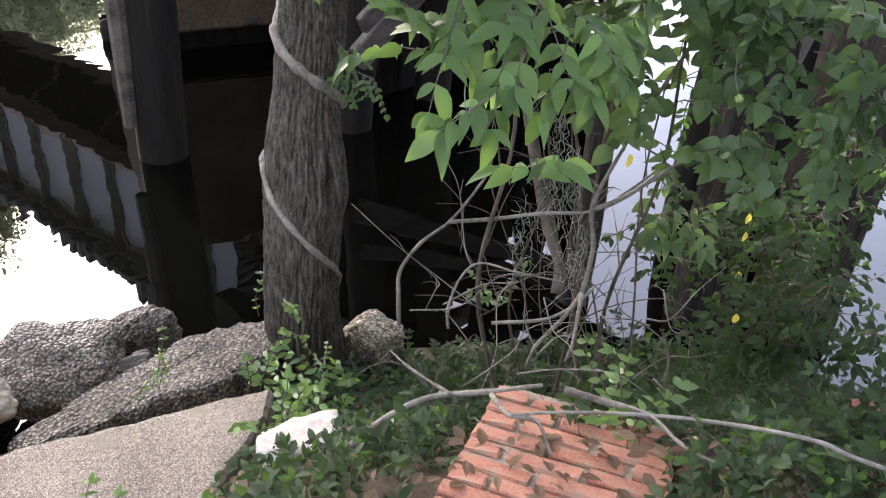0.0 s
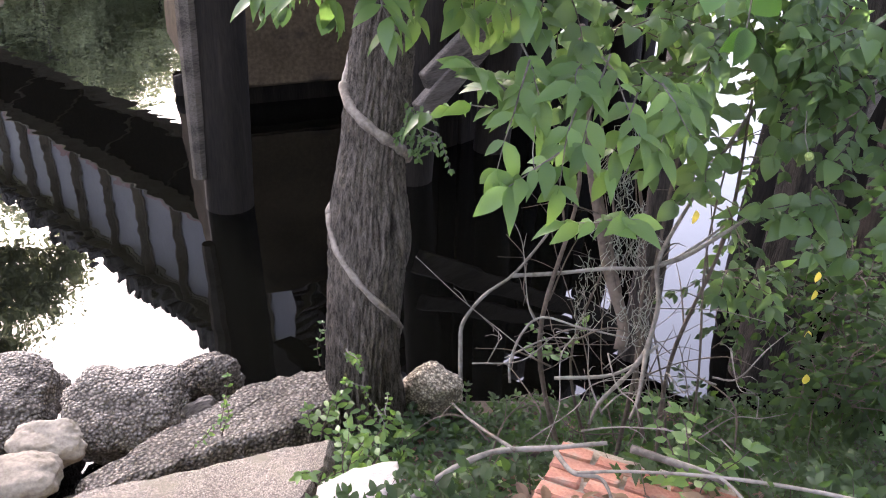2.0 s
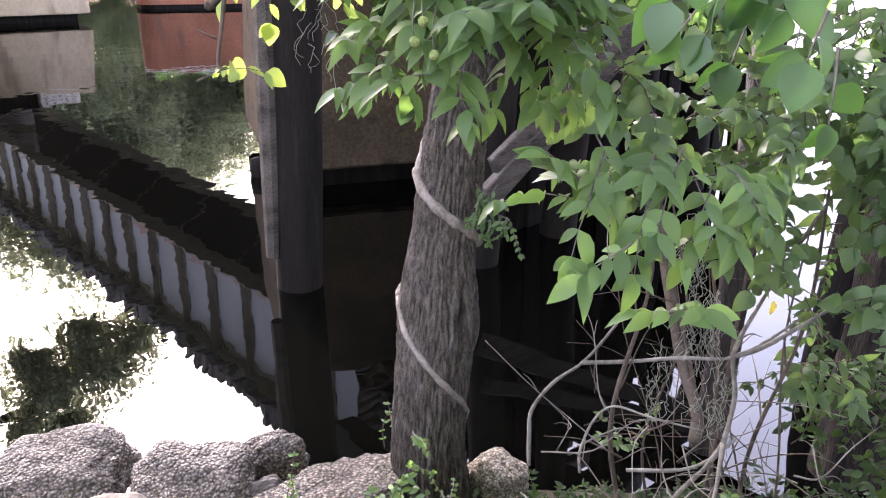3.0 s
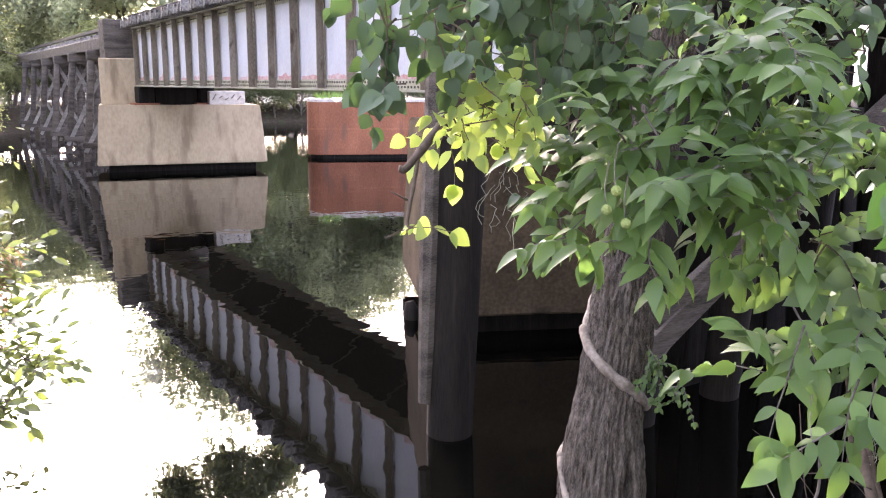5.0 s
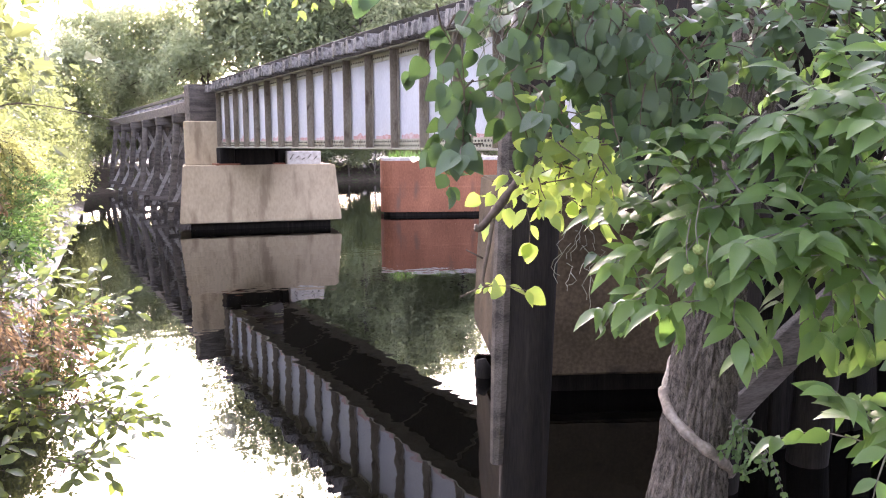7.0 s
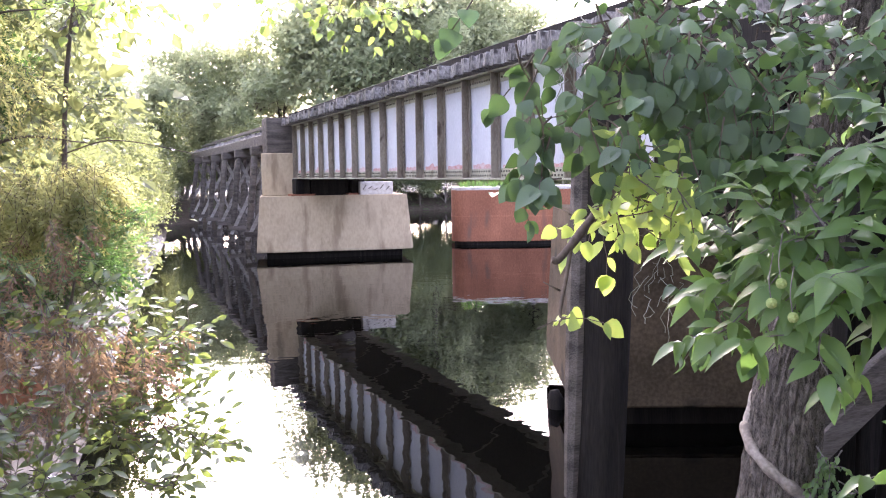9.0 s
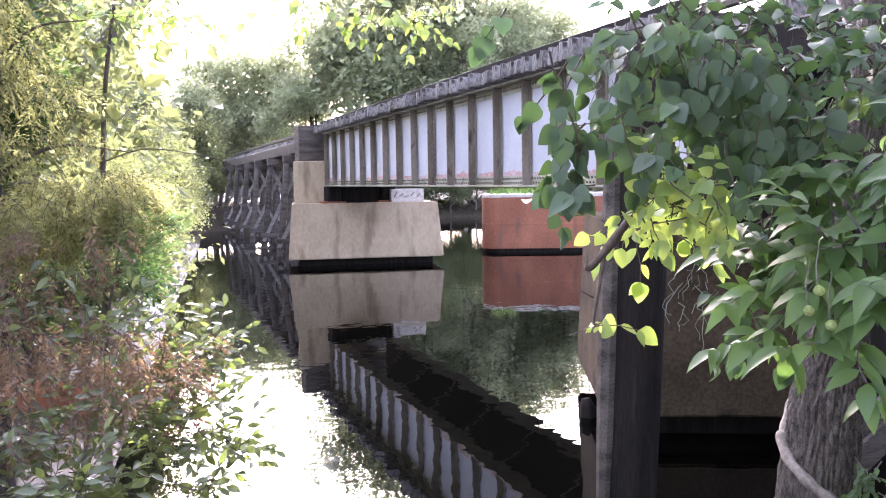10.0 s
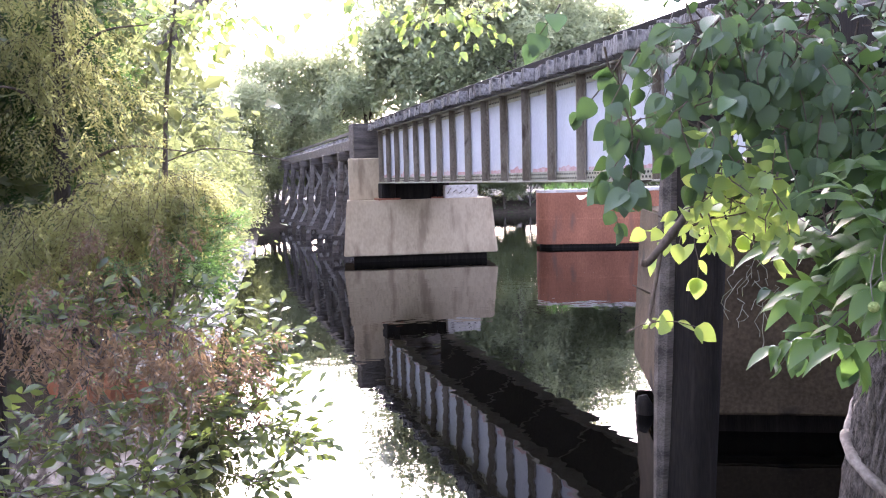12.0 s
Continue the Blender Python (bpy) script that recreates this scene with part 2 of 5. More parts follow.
def box(name, lo, hi, mat, bevel=0.01, turn=0.0, rough=0.0, seed=0):
    """A bevelled box between two corners, turned about its own upright middle."""
    bm = bmesh.new()
    c = [(a + b) / 2 for a, b in zip(lo, hi)]
    s = [b - a for a, b in zip(lo, hi)]
    bmesh.ops.create_cube(bm, size=1, matrix=Matrix.Translation(c) @ pose(0, 0, 0, 0, 0, turn) @ Matrix.Diagonal((*s, 1)))
    if bevel:
        bmesh.ops.bevel(bm, geom=bm.edges[:], offset=bevel, segments=1, affect="EDGES")
    if rough:
        rr = random.Random(seed)
        for v in bm.verts:
            v.co += Vector((rr.uniform(-rough, rough), rr.uniform(-rough, rough), rr.uniform(-rough, rough)))
    return bm_mesh(name, bm, mat)


def beam(name, a, b, w, h, mat, bevel=0.012):
    """A squared timber from a to b."""
    a, b = Vector(a), Vector(b)
    d = b - a
    m = Matrix.Translation((a + b) / 2) @ d.to_track_quat("X", "Z").to_matrix().to_4x4() @ Matrix.Diagonal((d.length, w, h, 1))
    bm = bmesh.new()
    bmesh.ops.create_cube(bm, size=1, matrix=m)
    bmesh.ops.bevel(bm, geom=bm.edges[:], offset=bevel, segments=1, affect="EDGES")
    return bm_mesh(name, bm, mat)


def tube(points, radii, sides=6):
    """Verts and faces of a tapering round stem along points."""
    pts = [Vector(p) for p in points]
    V, F = [], []
    side = None
    for i, p in enumerate(pts):
        d = (pts[min(i + 1, len(pts) - 1)] - pts[max(i - 1, 0)]).normalized()
        if side is None:
            side = d.orthogonal().normalized()
        side = (side - d * side.dot(d)).normalized()
        up = d.cross(side)
        for k in range(sides):
            a = 2 * math.pi * k / sides
            V.append(tuple(p + (side * math.cos(a) + up * math.sin(a)) * radii[i]))
        if i:
            o = (i - 1) * sides
            for k in range(sides):
                F.append((o + k, o + (k + 1) % sides, o + sides + (k + 1) % sides, o + sides + k))
    F.append(tuple(range(sides))[::-1])
    F.append(tuple(range(len(V) - sides, len(V))))
    return V, F


def join(pieces):
    V, F = [], []
    for v, f in pieces:
        o = len(V)
        V += v
        F += [tuple(i + o for i in q) for q in f]
    return V, F


def smooth_path(points, n=6):
    """Catmull-Rom through points."""
    P = [Vector(p) for p in points]
    P = [2 * P[0] - P[1]] + P + [2 * P[-1] - P[-2]]
    out = []
    for i in range(1, len(P) - 2):
        for k in range(n):
            t = k / n
            a, b, c, d = P[i - 1:i + 3]
            out.append(0.5 * ((2 * b) + (c - a) * t + (2 * a - 5 * b + 4 * c - d) * t * t + (3 * b - a - 3 * c + d) * t ** 3))
    return out + [P[-2]]


def stem(points, r0, r1, sides=6, n=5, knots=0.12, rng=R):
    p = smooth_path(points, n)
    k = len(p) - 1
    return tube(p, [(r0 + (r1 - r0) * i / k) * (1 + rng.uniform(-knots, knots)) for i in range(k + 1)], sides)


def leaf_shape(width=0.45, belly=0.4, curl=0.25, fold=0.18, rows=4, point=1.0):
    """A leaf of length 1 along x: folded on its midrib, bent down at the tip."""
    V = [(0, 0, 0)]
    F = []
    for i in range(1, rows + 1):
        x = i / (rows + 1)
        w = width / 2 * (math.sin(math.pi * x ** (math.log(0.5) / math.log(belly)))) ** point
        z = -curl * x * x
        V += [(x, w, z + fold * w), (x, 0, z), (x, -w, z + fold * w)]
    V.append((1, 0, -curl * 1.1))
    F += [(0, 2, 1), (0, 3, 2)]
    for i in range(rows - 1):
        o = 1 + 3 * i
        F += [(o, o + 1, o + 4, o + 3), (o + 1, o + 2, o + 5, o + 4)]
    o = 1 + 3 * (rows - 1)
    F += [(o, o + 1, o + 3), (o + 1, o + 2, o + 3)]
    return V, F


OVATE = leaf_shape(0.46, 0.42, 0.3, 0.22, 4)
OVATE_B = leaf_shape(0.40, 0.40, 0.55, 0.35, 4)
HEART = leaf_shape(0.86, 0.36, 0.22, 0.16, 5, 0.8)
HEART_B = leaf_shape(0.80, 0.38, 0.45, 0.3, 5, 0.8)
OVAL = leaf_shape(0.42, 0.55, 0.2, 0.3, 3)
SMALL = leaf_shape(0.55, 0.45, 0.2, 0.3, 2)
CHIP = ([(0, 0, 0), (0.45, 0.3, 0.05), (1, 0, -0.1), (0.5, -0.3, 0.05)], [(0, 1, 2), (0, 2, 3)])


def cast(shape, mats):
    """One mesh of many copies of a shape: verts and faces from 4x4 matrices."""
    V = np.array(shape[0])
    M = np.array([[list(r) for r in m] for m in mats])
    W = np.einsum("kij,nj->kni", M[:, :3, :3], V) + M[:, None, :3, 3]
    F, n = [], len(V)
    for k in range(len(mats)):
        o = k * n
        F += [tuple(i + o for i in f) for f in shape[1]]
    return W.reshape(-1, 3).tolist(), F


def leaf_pose(at, way, size, rng, tilt=0.5, face=None):
    """A leaf that grows from at along way with its face to the light."""
    x = Vector(way).normalized()
    up = Vector((0, 0, 1)) if face is None else Vector(face)
    up = up + Vector((rng.uniform(-tilt, tilt), rng.uniform(-tilt, tilt), rng.uniform(-tilt, tilt)))
    y = up.cross(x)
    y = y.normalized() if y.length > 1e-3 else x.orthogonal().normalized()
    z = x.cross(y)
    m = Matrix((x, y, z)).transposed().to_4x4() @ Matrix.Diagonal((size, size, size, 1))
    m.translation = at
    return m


def spray(at, way, length, size, rng, pairs=5, droop=0.5, opposite=True, jitter=0.35, tilt=0.5, face=None, r=0.003):
    """A leafy twig: its stem and the poses of its leaves."""
    p, d = Vector(at), Vector(way).normalized()
    pts, mats = [p.copy()], []
    for i in range(pairs):
        d = (d + Vector((rng.uniform(-jitter, jitter), rng.uniform(-jitter, jitter), rng.uniform(-jitter, jitter) * 0.6 - droop * 0.18))).normalized()
        p = p + d * length / pairs
        pts.append(p.copy())
        s = d.cross(Vector((0, 0, 1)))
        s = s.normalized() if s.length > 1e-3 else d.orthogonal().normalized()
        up = s.cross(d)
        for sgn in (1, -1) if opposite else ((1,) if i % 2 else (-1,)):
            w = d * rng.uniform(0.35, 0.9) + s * sgn * rng.uniform(0.6, 1.1) + up * rng.uniform(-0.3, 0.25) - Vector((0, 0, droop * rng.uniform(0.2, 0.9)))
            mats.append(leaf_pose(p, w, size * rng.uniform(0.6, 1.15), rng, tilt, face))
    mats.append(leaf_pose(p, d - Vector((0, 0, droop * 0.6)), size * rng.uniform(0.8, 1.1), rng, tilt, face))
    return tube(pts, [r * (1 - 0.6 * i / pairs) for i in range(pairs + 1)], 4), mats


def foliage(owner, sprays, shapes, mat, wood, single=0, leaf_label="", rng=R):
    """Hangs the leaves and twigs of sprays on a plant: the first as leaves of their own, the rest as one mass."""
    mats = [m for s in sprays for m in s[1]]
    V, F = join([s[0] for s in sprays])
    hang("twig_mass", mesh_of("twig_mass", V, F, wood), owner, kind="stuff")
    base = owner.matrix_basis.inverted()
    masters = [mesh_of("leaf", list(s[0]), list(s[1]), mat, True) for s in shapes]
    own = mats[:single]
    for m in own:
        hang("leaf", rng.choice(masters), owner, leaf_label, at=base @ m)
    rest = mats[single:]
    if rest:
        half = len(shapes)
        pieces = [cast(s, rest[i::half]) for i, s in enumerate(shapes) if rest[i::half]]
        V, F = join(pieces)
        hang("leaf_mass", mesh_of("leaf_mass", V, F, mat, True), owner, kind="stuff")


def blob(rng, c, r):
    """A point in an ellipsoid."""
    while True:
        v = Vector((rng.uniform(-1, 1), rng.uniform(-1, 1), rng.uniform(-1, 1)))
        if v.length < 1:
            return Vector((c[0] + v.x * r[0], c[1] + v.y * r[1], c[2] + v.z * r[2])), v


# ---- ground and water ----
SHORE = [(400, -14), (40, -12), (9, -10), (4.4, -4), (3.85, 0.1), (3.55, 1.15), (2.85, 2.1), (2.05, 2.9), (1.2, 3.25), (0.3, 3.5), (-0.9, 4.1), (-1.1, 8), (0.0, 20), (2.0, 40), (3.0, 52), (8, 57), (20, 60), (60, 62), (400, 64)]


def bank_height(X, Y):
    """Height of the land over the water: rises from the shore line, falls to the bed."""
    S = np.array(SHORE, float)
    A, B = S[:-1], S[1:]
    dist = np.full(X.shape, 1e9)
    for a, b in zip(A, B):
        d = b - a
        t = np.clip(((X - a[0]) * d[0] + (Y - a[1]) * d[1]) / (d @ d), 0, 1)
        dist = np.minimum(dist, np.hypot(X - a[0] - t * d[0], Y - a[1] - t * d[1]))
    wet = np.zeros(X.shape, bool)
    for (x0, y0), (x1, y1) in zip(SHORE, SHORE[1:] + SHORE[:1]):
        cross = (y0 > Y) != (y1 > Y)
        wet ^= cross & (X < (x1 - x0) * (Y - y0) / ((y1 - y0) or 1e-9) + x0)
    land = np.where(dist < 1.2, 0.42 * dist, 0.504 + 0.85 * (dist - 1.2))
    land = np.where(land > 1.25, 1.25 + 0.11 * np.tanh((land - 1.25) / 0.11), land)
    return np.where(wet, -np.minimum(0.5 * dist, 1.2), land), wet


def axis(*spans):
    return sorted({round(float(v), 3) for a, b, n in spans for v in np.linspace(a, b, n)})


xs = axis((-600, -60, 12), (-60, -6, 28), (-6, -2, 17), (-2, 4.2, 78), (4.2, 12, 16), (12, 90, 24), (90, 600, 12))
ys = axis((-600, -60, 12), (-60, -8, 20), (-8, -1.5, 14), (-1.5, 4.8, 79), (4.8, 12, 24), (12, 80, 46), (80, 600, 12))
GX, GY = np.meshgrid(xs, ys)
GZ, wet = bank_height(GX, GY)
bump_z = np.array([[noise.noise((x * 1.3, y * 1.3, 0)) * 0.07 + noise.noise((x * 5, y * 5, 3)) * 0.025 for x in xs] for y in ys])
GZ = GZ + np.where(wet, 0, bump_z * np.clip(GZ * 3, 0, 1))
# a hollow in which the fallen brickwork lies
HX, HY, HZ = (0.603, 0.952, 1.38)
AX, AY, BX, BY = 0.32, -0.947, 0.93, 0.314
hu = (GX - HX) * AX + (GY - HY) * AY + 0.05
hv = (GX - HX) * BX + (GY - HY) * BY + 0.46
under = (hu > -0.06) & (hu < 0.56) & (hv > -0.06) & (hv < 1.15)
GZ = np.where(under, np.minimum(GZ, HZ - 0.19 * (hv - 0.46) - 0.07), GZ)
nx = len(xs)
verts = np.stack([GX.ravel(), GY.ravel(), GZ.ravel()], 1)
faces = [(j * nx + i, j * nx + i + 1, (j + 1) * nx + i + 1, (j + 1) * nx + i) for j in range(len(ys) - 1) for i in range(nx - 1)]
tagged(new("ground", mesh_of("ground", verts, faces, SOIL, True)), "dark leaf-littered soil of the creek bank", "ground", kind="structure")


def ground_z(x, y):
    return float(bank_height(np.array([[x]], float), np.array([[y]], float))[0][0, 0])


water = tagged(new("water", mesh_of("water", [(-300, -300, 0), (600, -300, 0), (600, 400, 0), (-300, 400, 0)], [(0, 1, 2, 3)], WATER)), "still dark creek water mirroring bridge and sky", "water", kind="structure")

# ---- the steel span ----
GIRDER_X, Y0, Y1, ZB, ZT = 5.9, 8.9, 29.35, 2.8, 4.7
STEP = 1.235


def plate_girder(x, face):
    g = thing("plate_girder", (x, (Y0 + Y1) / 2, ZB), "riveted steel plate girder with chalky white panels and rusty stains" if face < 0 else "riveted steel plate girder with rusty stains, shade put into its dark web", "bridge girder", "bridge girders")
    # The second girder's web colour holds the shade under the deck.
    hang("web", box("web", (x - 0.008, Y0, ZB + 0.02), (x + 0.008, Y1, ZT - 0.02), PAINT if face < 0 else RIVET, 0), g, "flaking white painted web" if face < 0 else "web coloured dark for the shade under the deck")
    hang("bottom_flange", box("bottom_flange", (x - 0.2, Y0, ZB), (x + 0.2, Y1, ZB + 0.03), FLANGE, 0.004), g, "grimy flange")
    hang("top_flange", box("top_flange", (x - 0.2, Y0, ZT - 0.03), (x + 0.2, Y1, ZT), FLANGE, 0.004), g, "grimy flange")
    for s in (-1, 1):
        hang("bottom_angle", box("bottom_angle", tuple(min(a, b) for a, b in zip((x + s * 0.010, Y0, ZB + 0.032), (x + s * 0.026, Y1, ZB + 0.2))), tuple(max(a, b) for a, b in zip((x + s * 0.010, Y0, ZB + 0.032), (x + s * 0.026, Y1, ZB + 0.2))), FLANGE, 0.003), g)
        hang("top_angle", box("top_angle", (x + (s * 0.018) - 0.008, Y0, ZT - 0.2), (x + (s * 0.018) + 0.008, Y1, ZT - 0.032), FLANGE, 0.003), g)
    k, y = 0, Y1 - 0.04
    while y > Y0:
        out = x + face * 0.028
        w = 0.16 if k % 9 else 0.26
        lo, hi = sorted((out, out + face * 0.012))
        st = hang("stiffener", box("stiffener", (lo, y - w / 2, ZB + 0.034), (hi, y + w / 2, ZT - 0.034), STIFF, 0.003), g)
        lo, hi = sorted((out + face * 0.013, out + face * 0.15))
        hang("stiffener_leg", box("stiffener_leg", (lo, y - 0.012, ZB + 0.034), (hi, y + 0.012, ZT - 0.034), STIFF, 0.003), st)
        if y - STEP > Y0:
            rr = random.Random(k)
            q = y - STEP / 2
            h = rr.uniform(0.05, 0.17)
            lo, hi = sorted((x + face * 0.010, x + face * 0.014))
            bm = bmesh.new()
            n = 9
            top = [bm.verts.new((x + face * 0.0125, q - 0.48 + 0.96 * i / n, ZB + 0.22 + h * (0.35 + 0.65 * abs(noise.noise((i * 0.9, k * 3.1, 0))) * 1.6))) for i in range(n + 1)]
            low = [bm.verts.new((x + face * 0.0125, q - 0.48 + 0.96 * i / n, ZB + 0.2)) for i in range(n + 1)]
            for i in range(n):
                bm.faces.new((low[i], low[i + 1], top[i + 1], top[i]))
            hang("primer_patch", bm_mesh("primer_patch", bm, PRIMER), g, "pinkish primer showing through worn paint")
        y -= STEP
        k += 1
    V, F = [], []
    cube = [(-1, -1, -1), (1, -1, -1), (1, 1, -1), (-1, 1, -1), (-1, -1, 1), (1, -1, 1), (1, 1, 1), (-1, 1, 1)]
    cf = [(0, 3, 2, 1), (4, 5, 6, 7), (0, 1, 5, 4), (1, 2, 6, 5), (2, 3, 7, 6), (3, 0, 4, 7)]
    mats = []
    y = Y0 + 0.1
    i = 0
    while y < Y1:
        for z in (ZB + 0.075, ZB + 0.15):
            mats.append(Matrix.Translation((x + face * 0.03, y + (0.045 if z > ZB + 0.1 else 0), z)) @ Matrix.Diagonal((0.008, 0.017, 0.017, 1)))
        mats.append(Matrix.Translation((x + face * 0.03, y, ZT - 0.12)) @ Matrix.Diagonal((0.008, 0.017, 0.017, 1)))
        y += 0.1
    y = Y1 - 0.04
    k = 0
    while y > Y0:
        if k % 9 == 0:
            for j in range(13):
                mats.append(Matrix.Translation((x + face * 0.042, y - 0.07, ZB + 0.28 + j * 0.115)) @ Matrix.Diagonal((0.008, 0.017, 0.017, 1)))
        y -= STEP
        k += 1
    V, F = cast((cube, cf), mats)
    hang("rivet_mass", mesh_of("rivet_mass", V, F, RIVET), g, kind="stuff")
    return g


plate_girder(GIRDER_X, -1)
plate_girder(GIRDER_X + 2.0, 1)
for y in np.arange(Y0 + 0.6, Y1, 2.5):
    f = thing("cross_frame", (6.9, float(y), 3.7), "rusty steel cross bracing between the girders", "bracing", "cross frames")
    hang("diagonal", beam("diagonal", (5.94, float(y), 2.95), (7.86, float(y), 4.55), 0.09, 0.02, FLANGE, 0.003), f)
    hang("diagonal", beam("diagonal", (7.86, float(y) + 0.03, 2.95), (5.94, float(y) + 0.03, 4.55), 0.09, 0.02, FLANGE, 0.003), f)

# bridge ties with rough ends
tie_rng = random.Random(3)
tie_meshes = [box("railway_tie", (-1.45, -0.085 + 0.006 * i, 0), (1.45, 0.085 - 0.003 * i, 0.28 - 0.012 * (i % 3)), TIE, 0.018, 0, 0.012, i) for i in range(6)]
y = Y0 - 0.1
while y < Y1 + 0.35:
    t = new("railway_tie", tie_rng.choice(tie_meshes))
    t.matrix_basis = pose(6.95 + tie_rng.uniform(-0.14, 0.06), y, ZT + 0.002, 0, 0, tie_rng.uniform(-1.2, 1.2))
    tagged(t, "split weathered timber railway tie on the girders", "railway tie", "bridge ties")
    y += 0.275
for x in (5.72, 8.05):
    g = new("guard_timber", box("guard_timber", (x, Y0 - 0.2, ZT + 0.285), (x + 0.2, Y1 + 0.4, ZT + 0.42), TIMBER, 0.012))
    tagged(g, "dark squared guard timber bolted along the tie ends", "guard timber", "guard timbers")
for x in (6.2, 7.64):
    r = thing("rail", (x, 18, ZT + 0.29), "rusty steel running rail on the ties", "rail", "rails")
    hang("foot", box("foot", (x - 0.065, -30, ZT + 0.286), (x + 0.065, 61, ZT + 0.30), RIVET, 0.002), r)
    hang("head", box("head", (x - 0.034, -30, ZT + 0.301), (x + 0.034, 61, ZT + 0.43), RIVET, 0.006), r)


# ---- concrete piers ----
def pier(front_left, front_right, depth, z0, z1, batter, mat, label, cut):
    """A battered block, its front foot between two points, over a recessed footing blackened for shade."""
    a, b2 = Vector((*front_left, 0)), Vector((*front_right, 0))
    along = (b2 - a).normalized()
    back = Vector((-along.y, along.x, 0))
    mid = (a + b2) / 2 + back * depth / 2
    length = (b2 - a).length
    ang = math.degrees(math.atan2(along.y, along.x))
    p = thing("bridge_pier", (mid.x, mid.y, z0), label, "bridge pier", "bridge piers")
    bm = bmesh.new()
    lx, ly = length / 2, depth / 2
    low = [bm.verts.new((sx * lx, sy * ly, 0)) for sx, sy in ((-1, -1), (1, -1), (1, 1), (-1, 1))]
    top = [bm.verts.new((sx * (lx - batter), sy * (ly - batter), z1 - z0)) for sx, sy in ((-1, -1), (1, -1), (1, 1), (-1, 1))]
    bm.faces.new(low[::-1]), bm.faces.new(top)
    for i in range(4):
        bm.faces.new((low[i], low[(i + 1) % 4], top[(i + 1) % 4], top[i]))
    bmesh.ops.bevel(bm, geom=bm.edges[:], offset=0.03, segments=2, affect="EDGES")
    bmesh.ops.subdivide_edges(bm, edges=[e for e in bm.edges if e.calc_length() > 0.5], cuts=8, use_grid_fill=True)
    for v in bm.verts:
        v.co += Vector((noise.noise(v.co * 2.3), noise.noise(v.co * 2.3 + Vector((9, 0, 0))), noise.noise(v.co * 2.1 + Vector((0, 7, 0))))) * 0.015
    hang("shaft", bm_mesh("shaft", bm, mat), p, at=pose(0, 0, 0, 0, 0, ang))
    # The footing's black puts in the shade of the gap below the shaft.
    hang("footing", box("footing", (-lx + cut, -ly + cut, -2), (lx - cut, ly - cut, 0.01), TIMBER, 0.02), p, "recessed footing coloured black for the shade of the undercut", at=pose(0, 0, 0, 0, 0, ang))
    return p, ang


far, fa = pier((4.2, 28.55), (9.6, 27.55), 3.0, 0.25, 2.2, 0.17, CONCRETE, "tan concrete bridge pier with battered sides and water stains", 0.35)
near, na = pier((4.13, 7.99), (9.6, 5.5), 3.1, 0.27, 2.45, 0.10, CONCRETE_SHADED, "brown concrete bridge pier, shade put into its colour, with black tide stains", 0.3)
s = new("backwall_block", box("backwall_block", (4.78, 29.5, 2.19), (6.3, 31.0, 3.72), CONCRETE, 0.03, -10))
tagged(s, "tan concrete block standing on the bridge pier", "concrete block")
s = new("timber_crib", box("timber_crib", (4.95, 30.0, 3.72), (8.6, 30.9, 5.0), TIMBER_GREY, 0.03))
tagged(s, "dark stacked timber bulkhead at the end of the span", "timber block")
for x in (GIRDER_X, GIRDER_X + 2.0):
    for y in (28.9, 9.25):
        b = thing("bearing", (x, y, 2.2), "dark steel bridge bearing under the girder end", "bearing", "bearings")
        zt = 2.2 if y > 20 else 2.45
        hang("base_plate", box("base_plate", (x - 0.4, y - 0.4, zt - 0.01), (x + 0.4, y + 0.4, zt + 0.06), RUST, 0.01), b)
        hang("shoe", box("shoe", (x - 0.25, y - 0.33, zt + 0.061), (x + 0.25, y + 0.33, ZB - 0.002), TIMBER, 0.03), b)
# Added dark block: keeps the space under the girder from showing bright.
s = new("bearing_beam", box("bearing_beam", (6.2, 28.75, 2.19), (7.6, 29.3, 2.77), TIMBER, 0.02))
tagged(s, "dark block added between the bearings to close a bright gap", "timber block")
s = thing("pedestal", (8.5, 28.6, 2.2), "white-painted concrete pedestal with scrawled paint marks", "pedestal")
hang("block", box("block", (7.9, 28.35, 2.19), (9.15, 29.1, 2.66), STONE, 0.02), s)
for i in range(5):
    x = 8.0 + i * 0.22
    hang("paint_mark", beam("paint_mark", (x, 28.343, 2.36 + 0.05 * (i % 2)), (x + 0.13, 28.343, 2.55 - 0.06 * (i % 3)), 0.006, 0.03, TIMBER_GREY, 0.001), s, "grey scrawled mark")

# rust-red steel-clad pier beside the span
def clad(name, lo, hi, mat, r):
    bm = bmesh.new()
    c = [(a + b) / 2 for a, b in zip(lo, hi)]
    bmesh.ops.create_cube(bm, size=1, matrix=Matrix.Translation(c) @ Matrix.Diagonal((*[b - a for a, b in zip(lo, hi)], 1)))
    up = [e for e in bm.edges if abs((e.verts[0].co - e.verts[1].co).normalized().z) > 0.9]
    bmesh.ops.bevel(bm, geom=up, offset=r, segments=8, affect="EDGES", profile=0.5)
    return bm_mesh(name, bm, mat)


c = thing("steel_caisson", (12.35, 30.45, 0), "rust-red steel-clad caisson with a pale concrete top", "caisson")
turn = pose(0, 0, 0, 0, 0, -23.5)
hang("shell", clad("shell", (0, 0, 0.16), (6.4, 3.4, 2.22), RUST, 0.6), c, at=turn)
# Inset band, its black standing for shade in the gap under the shell.
hang("tide_band", clad("tide_band", (0.12, 0.12, -1.5), (6.28, 3.28, 0.15), TIMBER, 0.6), c, "recessed band coloured black for the shade of the undercut", at=turn)
